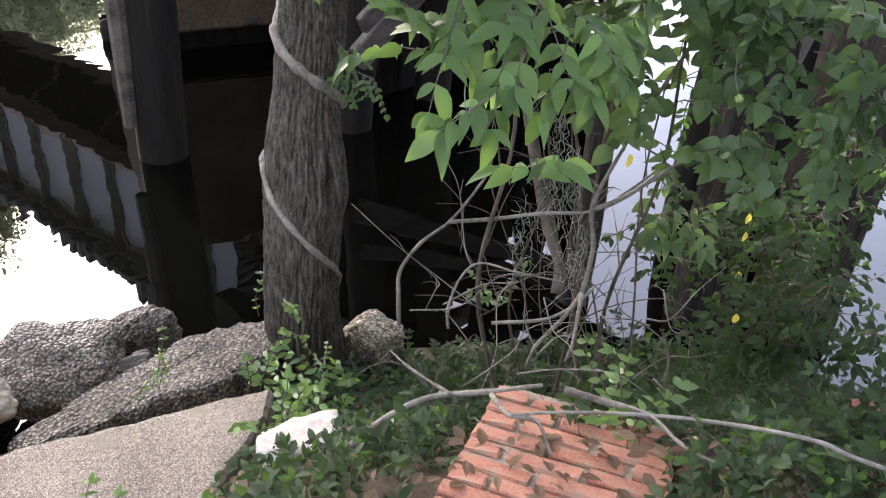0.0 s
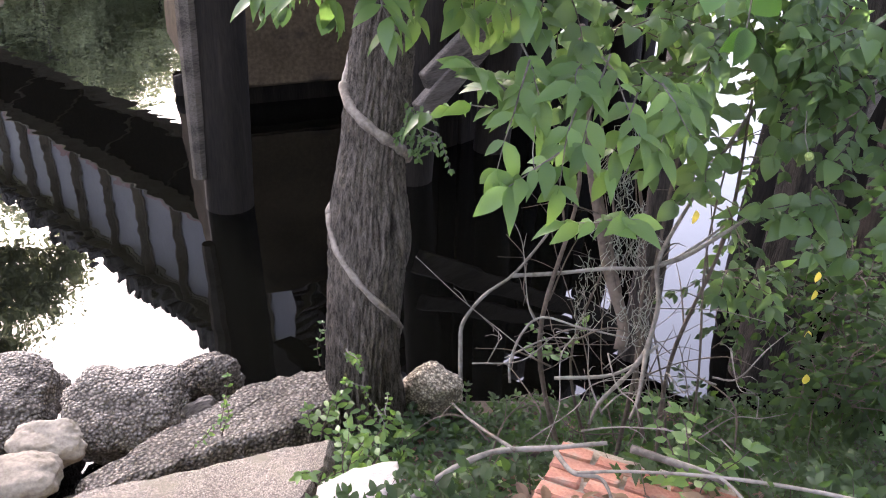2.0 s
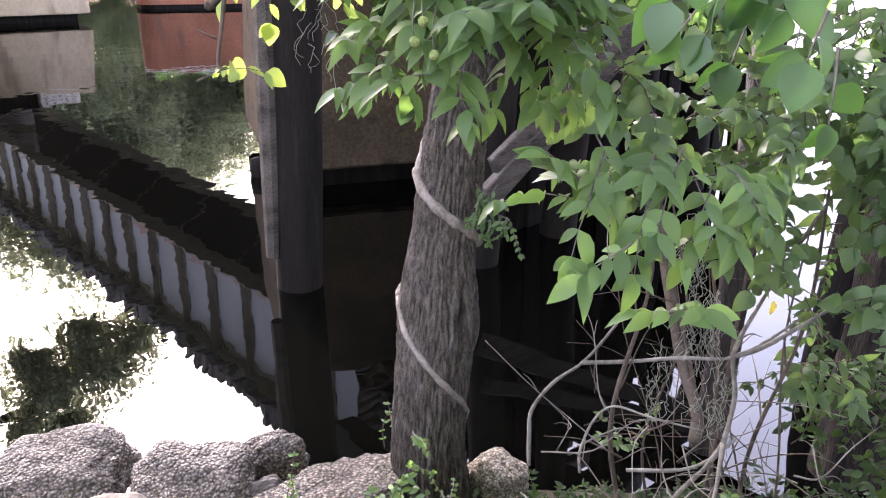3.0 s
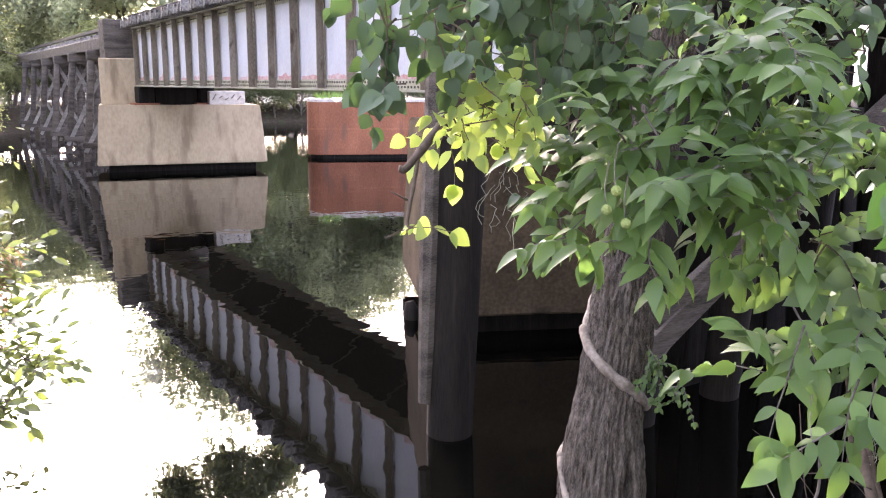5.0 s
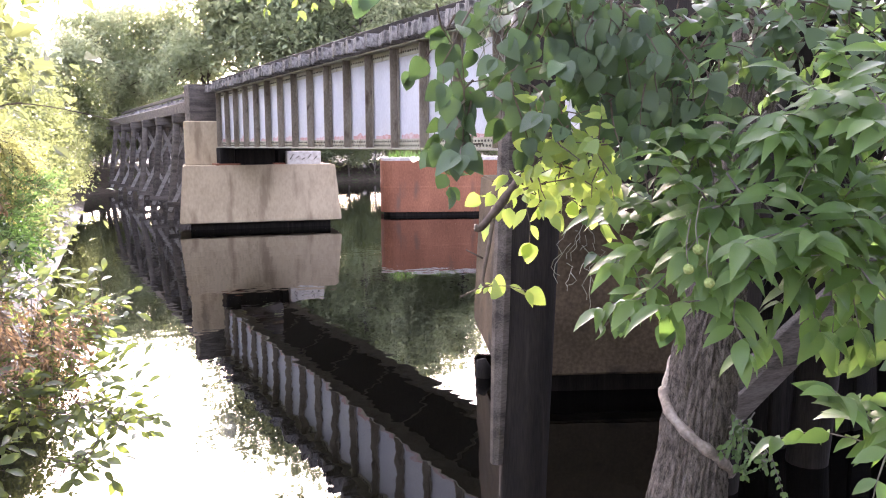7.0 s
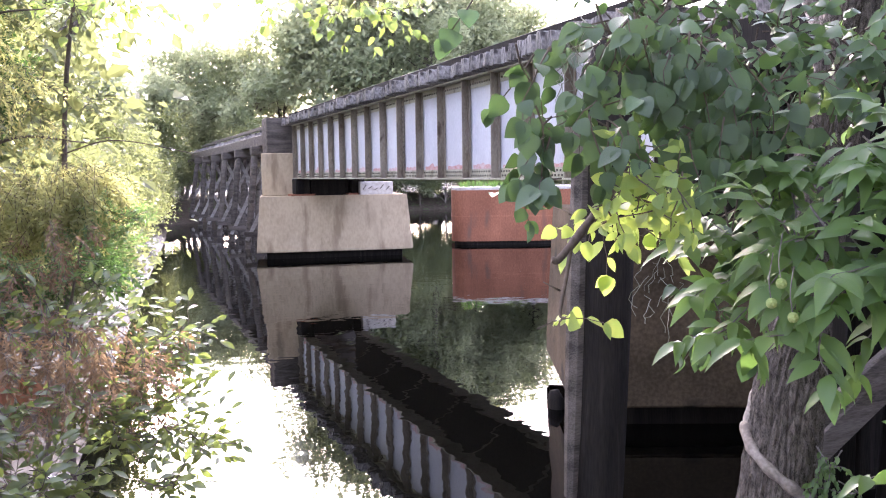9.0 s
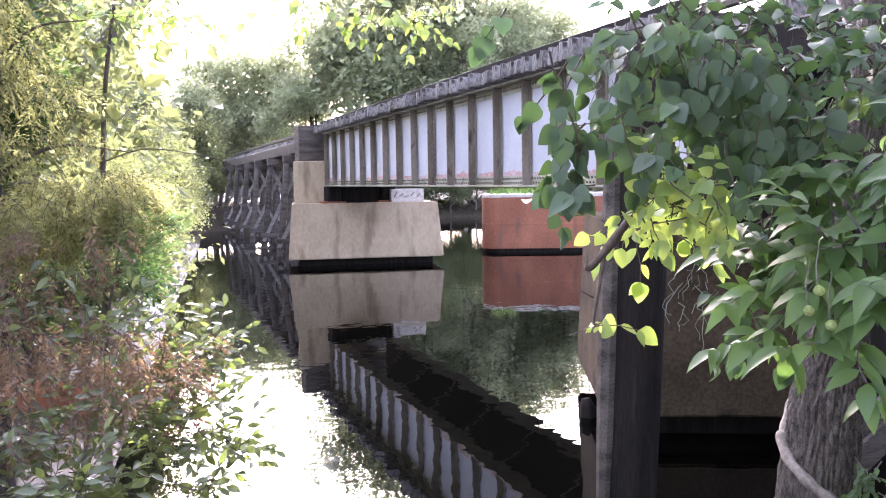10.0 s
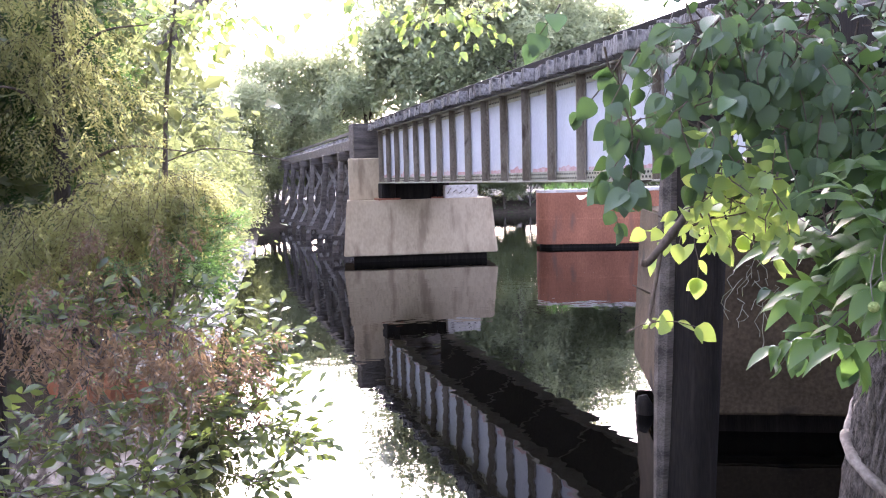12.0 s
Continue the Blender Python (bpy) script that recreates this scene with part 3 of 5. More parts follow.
hang("seam", clad("seam", (-0.012, -0.012, 1.14), (6.412, 3.412, 1.2), RUST, 0.6), c, at=turn)
top = clad("concrete_fill", (0.02, 0.02, 2.225), (6.38, 3.38, 2.34), STONE, 0.6)
for v in top.vertices:
    v.co.z += noise.noise(v.co * 2.3) * 0.04
hang("concrete_fill", top, c, "pale crumbling concrete top", at=turn)
grass = thing("caisson_weeds", (13.4, 30.9, 2.3), "tuft of bright grass growing on the caisson", "grass")
gr = random.Random(9)
blades = []
for _ in range(160):
    p = Vector((14.0 + gr.uniform(-1.2, 1.8), 30.6 + gr.uniform(-0.3, 0.5), 2.3))
    blades.append(leaf_pose(p, (gr.uniform(-0.4, 0.4), gr.uniform(-0.4, 0.4), 1), gr.uniform(0.15, 0.42), gr, 0.5) @ Matrix.Diagonal((1, 0.25, 1, 1)))
V, F = cast(CHIP, blades)
hang("blade_mass", mesh_of("blade_mass", V, F, LEAF_PALE), grass, kind="stuff")


# ---- timber trestles ----
def pile(owner, foot, head, r, mat=TIMBER, seed=0):
    rr = random.Random(seed)
    foot, head = Vector(foot), Vector(head)
    pts = [foot.lerp(head, i / 6) + Vector((rr.uniform(-0.02, 0.02), rr.uniform(-0.02, 0.02), 0)) for i in range(7)]
    V, F = tube(pts, [r * (0.94 + 0.012 * i + rr.uniform(-0.03, 0.03)) for i in range(7)], 14)
    return hang("post", mesh_of("post", V, F, mat, True), owner)


def bent(y, cap_z, low_z, seed, xs=(4.9, 5.9, 6.95, 8.0, 9.0), r=0.17, braces=True, mat=TIMBER, far_one=False):
    b = thing("trestle_bent", (6.95, y, 0), "dark creosoted timber pile bent with diagonal braces", "trestle bent", "trestle bents")
    for i, x in enumerate(xs):
        lean = (i - 2) * 0.22
        pile(b, (x + lean * 0.8, y, low_z), (x - lean * 0.35, y, cap_z), r, mat, seed * 10 + i)
    hang("cap", box("cap", (4.9, y - 0.17, cap_z - 0.01), (9.0, y + 0.17, cap_z + 0.33), mat, 0.02), b)
    if far_one:
        for x0, x1, side in ((4.6, 6.3, -1), (6.7, 5.1, 1), (9.3, 7.5, -1), (7.2, 8.8, 1)):
            hang("brace", beam("brace", (x0, y + side * 0.2, 0.35), (x1, y + side * 0.2, cap_z - 0.1), 0.06, 0.15, BRACE), b, "grey weathered plank")
        hang("sash", beam("sash", (4.5, y - 0.2, 0.62), (9.4, y - 0.2, 0.55), 0.08, 0.2, TIMBER_GREY), b)
    elif braces:
        hang("brace", beam("brace", (4.6, y - 0.22, 0.25), (8.4, y - 0.22, cap_z - 0.1), 0.09, 0.22, TIMBER_GREY), b, "grey weathered plank")
        hang("brace", beam("brace", (9.2, y + 0.22, 0.25), (5.4, y + 0.22, cap_z - 0.1), 0.09, 0.22, TIMBER_GREY), b, "grey weathered plank")
    return b


for i, y in enumerate((33.2, 37.4, 41.6, 45.8, 50.0, 54.2, 58.4)):
    bent(y, 3.75, -1.0 if y < 54 else 0.3, i, r=0.13, mat=TIMBER_GREY, far_one=True)
for i, x in enumerate((5.4, 6.9, 8.4)):
    s = new("stringer", box("stringer", (x - 0.2, 30.95, 4.09), (x + 0.2, 62, 4.5), TIMBER_GREY, 0.02))
    tagged(s, "long weathered timber stringer under the trestle ties", "stringer", "trestle stringers")
y = 31.1
while y < 62:
    t = new("railway_tie", tie_rng.choice(tie_meshes))
    t.matrix_basis = pose(6.95 + tie_rng.uniform(-0.1, 0.1), y, 4.502, 0, 0, tie_rng.uniform(-2, 2)) @ Matrix.Diagonal((1, 1, 0.85, 1))
    tagged(t, "split weathered timber railway tie on the trestle", "railway tie", "trestle ties")
    y += 0.42

# the nearer trestle, on the camera's side of the first pier
first = bent(5.1, 3.55, -1.0, 21, (4.75, 5.8, 6.9, 8.0, 9.1), 0.19, False)
hang("brace", beam("brace", (4.35, 4.86, 0.71), (8.7, 4.86, 3.36), 0.09, 0.24, TIMBER_GREY), first, "grey weathered plank")
hang("brace", beam("brace", (4.25, 4.72, 1.04), (8.3, 4.72, 3.3), 0.07, 0.16, TIMBER_GREY), first, "grey weathered plank")
bent(2.0, 3.55, -1.0, 22, (5.1, 6.0, 6.9, 8.0, 9.1), 0.21)
bent(-2.2, 3.55, -1.0, 23, (4.9, 5.9, 6.9, 8.0, 9.1), 0.19)
bent(-6.4, 3.55, -1.0, 24, (4.9, 5.9, 6.9, 8.0, 9.1), 0.19)
for x in (5.45, 6.9, 8.4):
    s = new("stringer", box("stringer", (x - 0.2, -24, 3.89), (x + 0.2, 8.7, 4.42), TIMBER, 0.02))
    tagged(s, "long weathered timber stringer under the trestle ties", "stringer", "trestle stringers")
y = -23.5
while y < 8.6:
    t = new("railway_tie", tie_rng.choice(tie_meshes))
    t.matrix_basis = pose(6.95 + tie_rng.uniform(-0.1, 0.1), y, 4.424, 0, 0, tie_rng.uniform(-2, 2))
    tagged(t, "split weathered timber railway tie on the trestle", "railway tie", "trestle ties")
    y += 0.42

# fender pile with a pale strip for its lit edge, and the broken stub by the pier
p = thing("fender_pile", (2.97, 5.75, 0), "tall black tarred timber pile standing in the creek", "timber pile")
rr = random.Random(5)
pts = [Vector((2.93 + 0.035 * i, 5.72 + 0.02 * i, -1 + 0.62 * i)) for i in range(9)]
V, F = tube(pts, [0.185 + 0.006 * i + rr.uniform(-0.004, 0.004) for i in range(9)], 20)
hang("shaft", mesh_of("shaft", V, F, TIMBER, True), p)
V, F = tube([(2.765 + 0.033 * i, 5.80 + 0.02 * i, 0.3 + 0.62 * i) for i in range(6)], [0.055, 0.07, 0.08, 0.08, 0.075, 0.06], 7)
hang("split_strip", mesh_of("split_strip", V, F, TIMBER_GREY), p, "pale grey strip standing in for the pile's lit edge")
p = thing("stub_pile", (4.5, 8.85, 0), "broken black timber stub leaning in the water", "timber stub")
V, F = tube([(4.62, 8.7, -1.0), (4.5, 8.86, -0.3), (4.46, 8.9, 0.1), (4.44, 8.92, 0.22)], [0.11, 0.11, 0.10, 0.06], 12)
hang("shaft", mesh_of("shaft", V, F, TIMBER, True), p)

# planks added over the nearer pier against sky reflections; planks behind the first bent
w = thing("plank_bulkhead", (7.1, 7.1, 2.4), "dark planks added on the nearer pier to block sky from the water", "bulkhead")
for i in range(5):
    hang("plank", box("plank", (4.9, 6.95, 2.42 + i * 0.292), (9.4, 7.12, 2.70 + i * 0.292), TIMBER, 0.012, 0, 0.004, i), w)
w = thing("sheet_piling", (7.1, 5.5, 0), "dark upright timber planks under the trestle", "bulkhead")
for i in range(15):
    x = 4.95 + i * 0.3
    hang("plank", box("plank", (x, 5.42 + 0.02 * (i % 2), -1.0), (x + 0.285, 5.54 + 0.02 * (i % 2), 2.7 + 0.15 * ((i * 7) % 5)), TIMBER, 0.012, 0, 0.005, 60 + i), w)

# ---- the bank: slabs, stones and bricks ----
def chunk(name, outline, z_of, thick, mat, label, category, group="", rough=0.03, seed=1):
    """A broken slab: an outline of corners, thick, with worn uneven faces."""
    bm = bmesh.new()
    cx, cy = sum(p[0] for p in outline) / len(outline), sum(p[1] for p in outline) / len(outline)
    ring = []
    rr = random.Random(seed)
    n = len(outline)
    for i in range(n):
        a, b = outline[i], outline[(i + 1) % n]
        for k in range(5):
            t = k / 5
            ring.append((a[0] + (b[0] - a[0]) * t + rr.uniform(-rough, rough) * 0.5, a[1] + (b[1] - a[1]) * t + rr.uniform(-rough, rough) * 0.5))
    layers = []
    for f, dz in ((0.0, 0.0), (0.3, 0.0), (0.6, 0), (0.85, 0), (0.96, -0.006), (1.0, -0.03), (1.01, -thick * 0.5), (0.95, -thick)):
        layers.append([bm.verts.new((cx + (x - cx) * max(f, 0.001), cy + (y - cy) * max(f, 0.001), z_of(cx + (x - cx) * f, cy + (y - cy) * f) + dz + (noise.noise((x * f * 6, y * f * 6, seed)) * rough * 0.5))) for x, y in ring])
    m = len(ring)
    for a, b in zip(layers, layers[1:]):
        for i in range(m):
            bm.faces.new((a[i], b[i], b[(i + 1) % m], a[(i + 1) % m]))
    bmesh.ops.remove_doubles(bm, verts=bm.verts[:], dist=0.004)
    bm.faces.new([v for v in layers[-1] if v.is_valid][::-1])
    bmesh.ops.recalc_face_normals(bm, faces=bm.faces[:])
    ob = new(name, bm_mesh(name, bm, mat, False))
    return tagged(ob, label, category, group)


def rock(at, size, turn, mat, label, seed, group="bank stones"):
    bm = bmesh.new()
    bmesh.ops.create_icosphere(bm, subdivisions=4, radius=1)
    off = Vector((seed * 3.7, seed * 1.9, 0))
    for v in bm.verts:
        d = v.co.normalized()
        k = 1 + noise.noise(d * 1.1 + off) * 0.35 + noise.noise(d * 2.6 + off) * 0.12 + noise.noise(d * 9 + off) * 0.03
        q = d * k
        v.co = Vector((max(-0.78, min(0.78, q.x)), max(-0.78, min(0.78, q.y)), max(-0.7, min(0.72, q.z))))
        v.co += d * noise.noise(d * 14 + off) * 0.02
    ob = new("stone", bm_mesh("stone", bm, mat, True))
    ob.matrix_basis = Matrix.Translation(at) @ pose(0, 0, 0, *turn) @ Matrix.Diagonal((*size, 1))
    return tagged(ob, label, "stone", group)


chunk("concrete_slab", [(1.15, 2.24), (1.03, 2.14), (0.90, 2.08), (0.66, 1.98), (0.41, 1.80), (-0.23, 2.42), (0.10, 2.80), (0.32, 2.74), (0.70, 2.52), (1.02, 2.34)],
      lambda x, y: 0.66 - 0.10 * (y - 2.3), 0.24, AGGREGATE_FINE, "worn grey exposed-aggregate concrete slab on the bank", "concrete slab", "broken concrete", 0.02, 2)
chunk("concrete_slab", [(1.62, 2.80), (1.46, 2.60), (1.20, 2.60), (0.96, 2.70), (0.72, 2.80), (0.42, 2.90), (0.40, 3.02), (0.78, 3.05), (1.10, 3.03), (1.30, 3.04), (1.52, 2.92)],
      lambda x, y: 0.46 + 0.05 * (x - 1.0) - 0.12 * (y - 2.85), 0.34, AGGREGATE, "dark pebbled broken concrete slab at the water's edge", "concrete slab", "broken concrete", 0.035, 5)
def boulder(at, half, turn, label, seed, mat=AGGREGATE, square=3.2, name="concrete_slab", group="broken concrete", category="concrete slab"):
    """A broken lump with rounded corners, a flattish face and a knobbly surface."""
    bm = bmesh.new()
    bmesh.ops.create_cube(bm, size=2)
    bmesh.ops.subdivide_edges(bm, edges=bm.edges[:], cuts=26, use_grid_fill=True)
    off = Vector((seed * 3.1, seed * 1.7, seed * 0.9))
    for v in bm.verts:
        d = v.co.normalized()
        q = d / (abs(d.x) ** square + abs(d.y) ** square + abs(d.z) ** square) ** (1 / square)
        k = 1 + 0.22 * noise.noise(d * 1.3 + off) + 0.10 * noise.noise(d * 3.1 + off) + 0.04 * noise.noise(d * 8 + off) + 0.022 * noise.noise(d * 21 + off)
        v.co = Vector((q.x * k * half[0], q.y * k * half[1], q.z * k * half[2]))
    ob = new(name, bm_mesh(name, bm, mat, True))
    ob.matrix_basis = Matrix.Translation(at) @ pose(0, 0, 0, *turn)
    return tagged(ob, label, category, group)


boulder((0.88, 3.50, 0.24), (0.27, 0.26, 0.17), (14, 4, -38), "rounded pebbled concrete boulder at the water's edge", 2)
boulder((0.42, 4.00, 0.24), (0.34, 0.28, 0.17), (12, -4, -40), "broad pebbled concrete boulder lying in the shallows", 4)
boulder((1.28, 3.52, 0.17), (0.23, 0.12, 0.17), (4, -20, -22), "pebbled concrete lump tilted up out of the water", 6)
boulder((1.43, 3.47, 0.05), (0.09, 0.08, 0.09), (0, 0, 20), "small dark wet concrete lump in the water", 9, square=2.4)
boulder((1.13, 3.24, 0.24), (0.10, 0.055, 0.085), (10, -25, -35), "dark angular stone wedged between broken slabs", 11, TIMBER_GREY, 2.6, "stone", "bank stones", "stone")
boulder((0.43, 3.33, 0.42), (0.15, 0.10, 0.085), (18, 8, -30), "tan angular stone on the broken slabs", 12, ROCK_TAN, 2.8, "stone", "bank stones", "stone")
boulder((0.22, 3.10, 0.50), (0.17, 0.13, 0.09), (8, 0, -35), "crumbling pale lump of concrete beside the slabs", 13, ROCK_TAN, 2.5)
boulder((0.02, 3.45, 0.42), (0.16, 0.14, 0.10), (5, 6, 10), "crumbling pale lump of concrete beside the slabs", 15, ROCK_TAN, 2.6)
boulder((1.99, 2.49, 0.30), (0.15, 0.12, 0.17), (12, 18, -35), "rough tan lump of old concrete beside the tree", 21, STONE_TAN, 2.8, "stone", "bank stones", "stone")
rock((0.959, 1.855, 0.74), (0.19, 0.12, 0.11), (8, -12, -40), STONE, "smooth pale stone half hidden by seedlings", 7)
rock((1.351, 0.558, 1.12), (0.05, 0.04, 0.035), (0, 0, 40), BRICK, "small broken lump of red brick", 8)

# fallen piece of brick wall
A = Vector((0.32, -0.947, 0.0))
B = Vector((0.93, 0.314, -0.19))
N = A.cross(B).normalized()
if N.z < 0:
    N = -N
O = Vector((0.603, 0.952, 1.38)) - B * 0.46 - A * 0.05
wall = thing("fallen_brickwork", tuple(O), "fallen slab of red brick wall lying on the bank", "brickwork")
fr = Matrix((A, B, N)).transposed().to_4x4()
fr.translation = O
bed = box("mortar_bed", (0.0, 0.0, -0.11), (0.50, 1.12, -0.008), MORTAR, 0.01, 0, 0.006, 4)
hang("mortar_bed", bed, wall, "crumbling grey mortar", at=Matrix.Translation(-O) @ fr)
brick_rng = random.Random(11)
brick_meshes = [box("brick", (-0.098, -0.029, -0.05), (0.098, 0.029, 0.0), BRICK, 0.005, 0, 0.0035, 20 + i) for i in range(4)]
half_meshes = [box("brick", (-0.047, -0.029, -0.05), (0.047, 0.029, 0.0), BRICK, 0.005, 0, 0.004, 30 + i) for i in range(2)]
for row in range(15):
    v = 0.036 + row * 0.072
    u = 0.0 if row % 2 else -0.1
    while u < 0.46:
        full = u >= 0 and u + 0.2 < 0.56
        w = 0.2 if full else 0.1
        start = max(u, 0.0)
        if brick_rng.random() > 0.06:
            m = fr @ pose(start + w / 2 + brick_rng.uniform(-0.003, 0.003), v + brick_rng.uniform(-0.003, 0.003), brick_rng.uniform(-0.006, 0.008), brick_rng.uniform(-3, 3), brick_rng.uniform(-2, 2), brick_rng.uniform(-1.5, 1.5))
            hang("brick", brick_rng.choice(brick_meshes if full else half_meshes), wall, at=Matrix.Translation(-O) @ m)
        u = start + w + 0.012
for i in range(3):
    o = new("brick", brick_meshes[i])
    o.matrix_basis = Matrix.Translation((lambda q: (q[0], q[1], ground_z(q[0], q[1]) + 0.07))([(2.912, 0.494, 0.45), (2.945, 0.417, 0.45), (2.973, 0.34, 0.45)][i])) @ pose(0, 0, 0, 80, 85, 30 + 6 * i)
    tagged(o, "old red brick standing on end in the undergrowth", "brick", "loose bricks")


# ---- the vine-wrapped tree ----
def bark_trunk(points, radii, sides=96, ridge=0.024, seed=0, scar=None):
    """A furrowed trunk: plates and furrows that wander as they climb; scar: bearing and height of a healed slit."""
    P = smooth_path(points, 12)
    Rr = [r.x for r in smooth_path([(r, 0, 0) for r in radii], 12)]
    V, F = [], []
    for i, p in enumerate(P):
        for k in range(sides):
            a = 2 * math.pi * k / sides
            wander = a + 0.10 * noise.noise((p.z * 2.2, seed, math.cos(a)))
            ca, sa = math.cos(wander), math.sin(wander)
            n1 = noise.noise((ca * 10 + seed, sa * 10, p.z * 5.5))
            n2 = noise.noise((ca * 20, sa * 20 + seed, p.z * 10))
            n3 = noise.noise((ca * 4, sa * 4 + seed, p.z * 16))
            r = Rr[i] * (1 + 0.05 * noise.noise((ca * 1.2, sa * 1.2, p.z * 1.5 + seed))) + ridge * (1 - 2.6 * abs(n1)) + ridge * 0.9 * (0.4 - abs(n2)) + ridge * 0.2 * n3
            if scar:
                da, dz = (a - radians(scar[0]) + math.pi) % (2 * math.pi) - math.pi, (p.z - scar[1]) / 0.17
                lip = math.exp(-(da / 0.45) ** 2 - dz * dz)
                r += 0.028 * lip - 0.085 * math.exp(-(da / 0.10) ** 2 - (dz / 0.55) ** 2)
            V.append((p.x + math.cos(a) * r, p.y + math.sin(a) * r, p.z))
        if i:
            o = (i - 1) * sides
            F += [(o + k, o + (k + 1) % sides, o + sides + (k + 1) % sides, o + sides + k) for k in range(sides)]
    F.append(tuple(range(len(V) - sides, len(V))))
    return V, F


TX = [(1.750, 2.677, 0.000), (1.742, 2.673, 0.110), (1.705, 2.654, 0.343), (1.672, 2.637, 0.600), (1.684, 2.643, 0.810), (1.722, 2.663, 1.020), (1.770, 2.688, 1.170), (1.782, 2.694, 1.320), (1.797, 2.702, 1.480), (1.838, 2.723, 1.620), (1.897, 2.753, 1.830), (1.955, 2.783, 2.030), (2.030, 2.822, 2.235), (2.240, 2.931, 2.750), (2.490, 3.061, 3.335), (2.750, 3.195, 4.000)]
TRUNK_RADII = [0.225, 0.205, 0.182, 0.162, 0.157, 0.16, 0.174, 0.165, 0.142, 0.131, 0.13, 0.124, 0.116, 0.112, 0.108, 0.1]
tree = thing("leaning_tree", TX[0], "furrowed grey-brown tree trunk wound by a woody vine", "tree")
V, F = bark_trunk(TX, TRUNK_RADII, 200, 0.016, scar=(-98, 1.27))
hang("trunk", mesh_of("trunk", V, F, BARK, True), tree)
V, F = stem([TX[-2], Vector(TX[-2]) + Vector((0.2, 0.4, 0.5)), Vector(TX[-2]) + Vector((0.3, 0.9, 1.4))], 0.05, 0.02)
hang("limb", mesh_of("limb", V, F, BARK, True), tree)
ROOT = Vector(TX[0])
for i, (dx, dy) in enumerate(((0.25, -0.2), (-0.2, -0.28), (0.32, 0.1), (0.05, -0.36))):
    V, F = stem([ROOT + Vector((dx * 0.3, dy * 0.3, 0.3)), ROOT + Vector((dx * 0.8, dy * 0.8, 0.1)), ROOT + Vector((dx * 1.6, dy * 1.6, -0.04))], 0.06, 0.02, 8)
    hang("root", mesh_of("root", V, F, BARK, True), tree)


def spline_at(z):
    for a, b in zip(TX, TX[1:]):
        if a[2] <= z <= b[2]:
            t = (z - a[2]) / (b[2] - a[2])
            return Vector(a).lerp(Vector(b), t)
    return Vector(TX[-1])


def vine_round(z_lo, z_hi, a0, a1, r, n=26):
    """A woody vine wound round the trunk between two heights and bearings."""
    pts = []
    for i in range(n + 1):
        t = i / n
        z = z_lo + (z_hi - z_lo) * t
        a = radians(a0 + (a1 - a0) * t)
        c = spline_at(z)
        k = TRUNK_R(z) + r * 0.8
        pts.append(Vector((c.x + math.cos(a) * k, c.y + math.sin(a) * k, z)))
    return pts


def TRUNK_R(z):
    zs = [p[2] for p in TX]
    rs = TRUNK_RADII
    return float(np.interp(z, zs, rs))


vine = thing("woody_vine", tuple(ROOT), "thick pale woody vine coiled round the tree trunk", "vine")
COILS = ((0.12, 0.76, 100, -41, 0.014), (0.76, 1.31, -41, -221, 0.0155), (1.31, 1.56, -221, -401, 0.018), (1.56, 1.87, -41, -221, 0.023), (1.87, 2.3, -221, -330, 0.018))
for z_lo, z_hi, a0, a1, r in COILS:
    pts = vine_round(z_lo, z_hi, a0, a1, r)
    V, F = tube(pts, [r * (1 + 0.16 * math.sin(i * 1.3) + 0.12 * noise.noise((i * 0.7, z_lo, 0))) for i in range(len(pts))], 10)
    hang("coil", mesh_of("coil", V, F, VINE, True), vine)

# ---- grey dead branches on the bank ----
def branch(paths, label, mat=TWIG, group="dead branches", name="dead_branch"):
    b = thing(name, tuple(paths[0][0][0]), label, "branch", group)
    for pts, r0, r1 in paths:
        V, F = stem(pts, r0 * 0.82, r1 * 0.82, 8, 6)
        hang("limb", mesh_of("limb", V, F, mat, True), b)
    return b


branch([([(1.369, 1.768, 1.093), (1.41, 1.809, 1.19), (1.447, 1.833, 1.264), (1.53, 1.81, 1.352), (1.622, 1.756, 1.422), (1.72, 1.722, 1.519), (1.79, 1.71, 1.601), (1.845, 1.75, 1.716)], 0.010, 0.005),
        ([(1.622, 1.756, 1.422), (1.722, 1.64, 1.437), (1.83, 1.495, 1.472), (1.92, 1.347, 1.501), (2.024, 1.274, 1.565), (2.123, 1.215, 1.639)], 0.011, 0.006)], "bent bare grey branch rising from the bank")
branch([([(1.443, 1.601, 1.118), (1.471, 1.627, 1.182), (1.538, 1.629, 1.276), (1.602, 1.593, 1.324), (1.635, 1.457, 1.328), (1.689, 1.295, 1.332)], 0.007, 0.004)], "arched bare grey branch over the water's edge")
branch([([(1.634, 1.199, 1.356), (1.713, 1.222, 1.486), (1.765, 1.271, 1.607), (1.868, 1.264, 1.74), (2.05, 1.258, 1.88), (2.326, 1.227, 2.122)], 0.011, 0.007),
        ([(1.758, 1.269, 1.596), (1.85, 1.214, 1.623), (1.973, 1.16, 1.676), (2.135, 1.102, 1.736)], 0.012, 0.006),
        ([(1.634, 1.199, 1.356), (1.556, 1.209, 1.3), (1.434, 1.233, 1.24), (1.356, 1.22, 1.201)], 0.012, 0.006),
        ([(1.444, 1.42, 1.23), (1.534, 1.279, 1.264), (1.593, 1.212, 1.314), (1.664, 1.176, 1.373)], 0.008, 0.007),
        ([(1.618, 1.191, 1.367), (1.486, 1.132, 1.285), (1.406, 1.111, 1.253)], 0.01, 0.005)], "forked bare grey branches of a shrub")
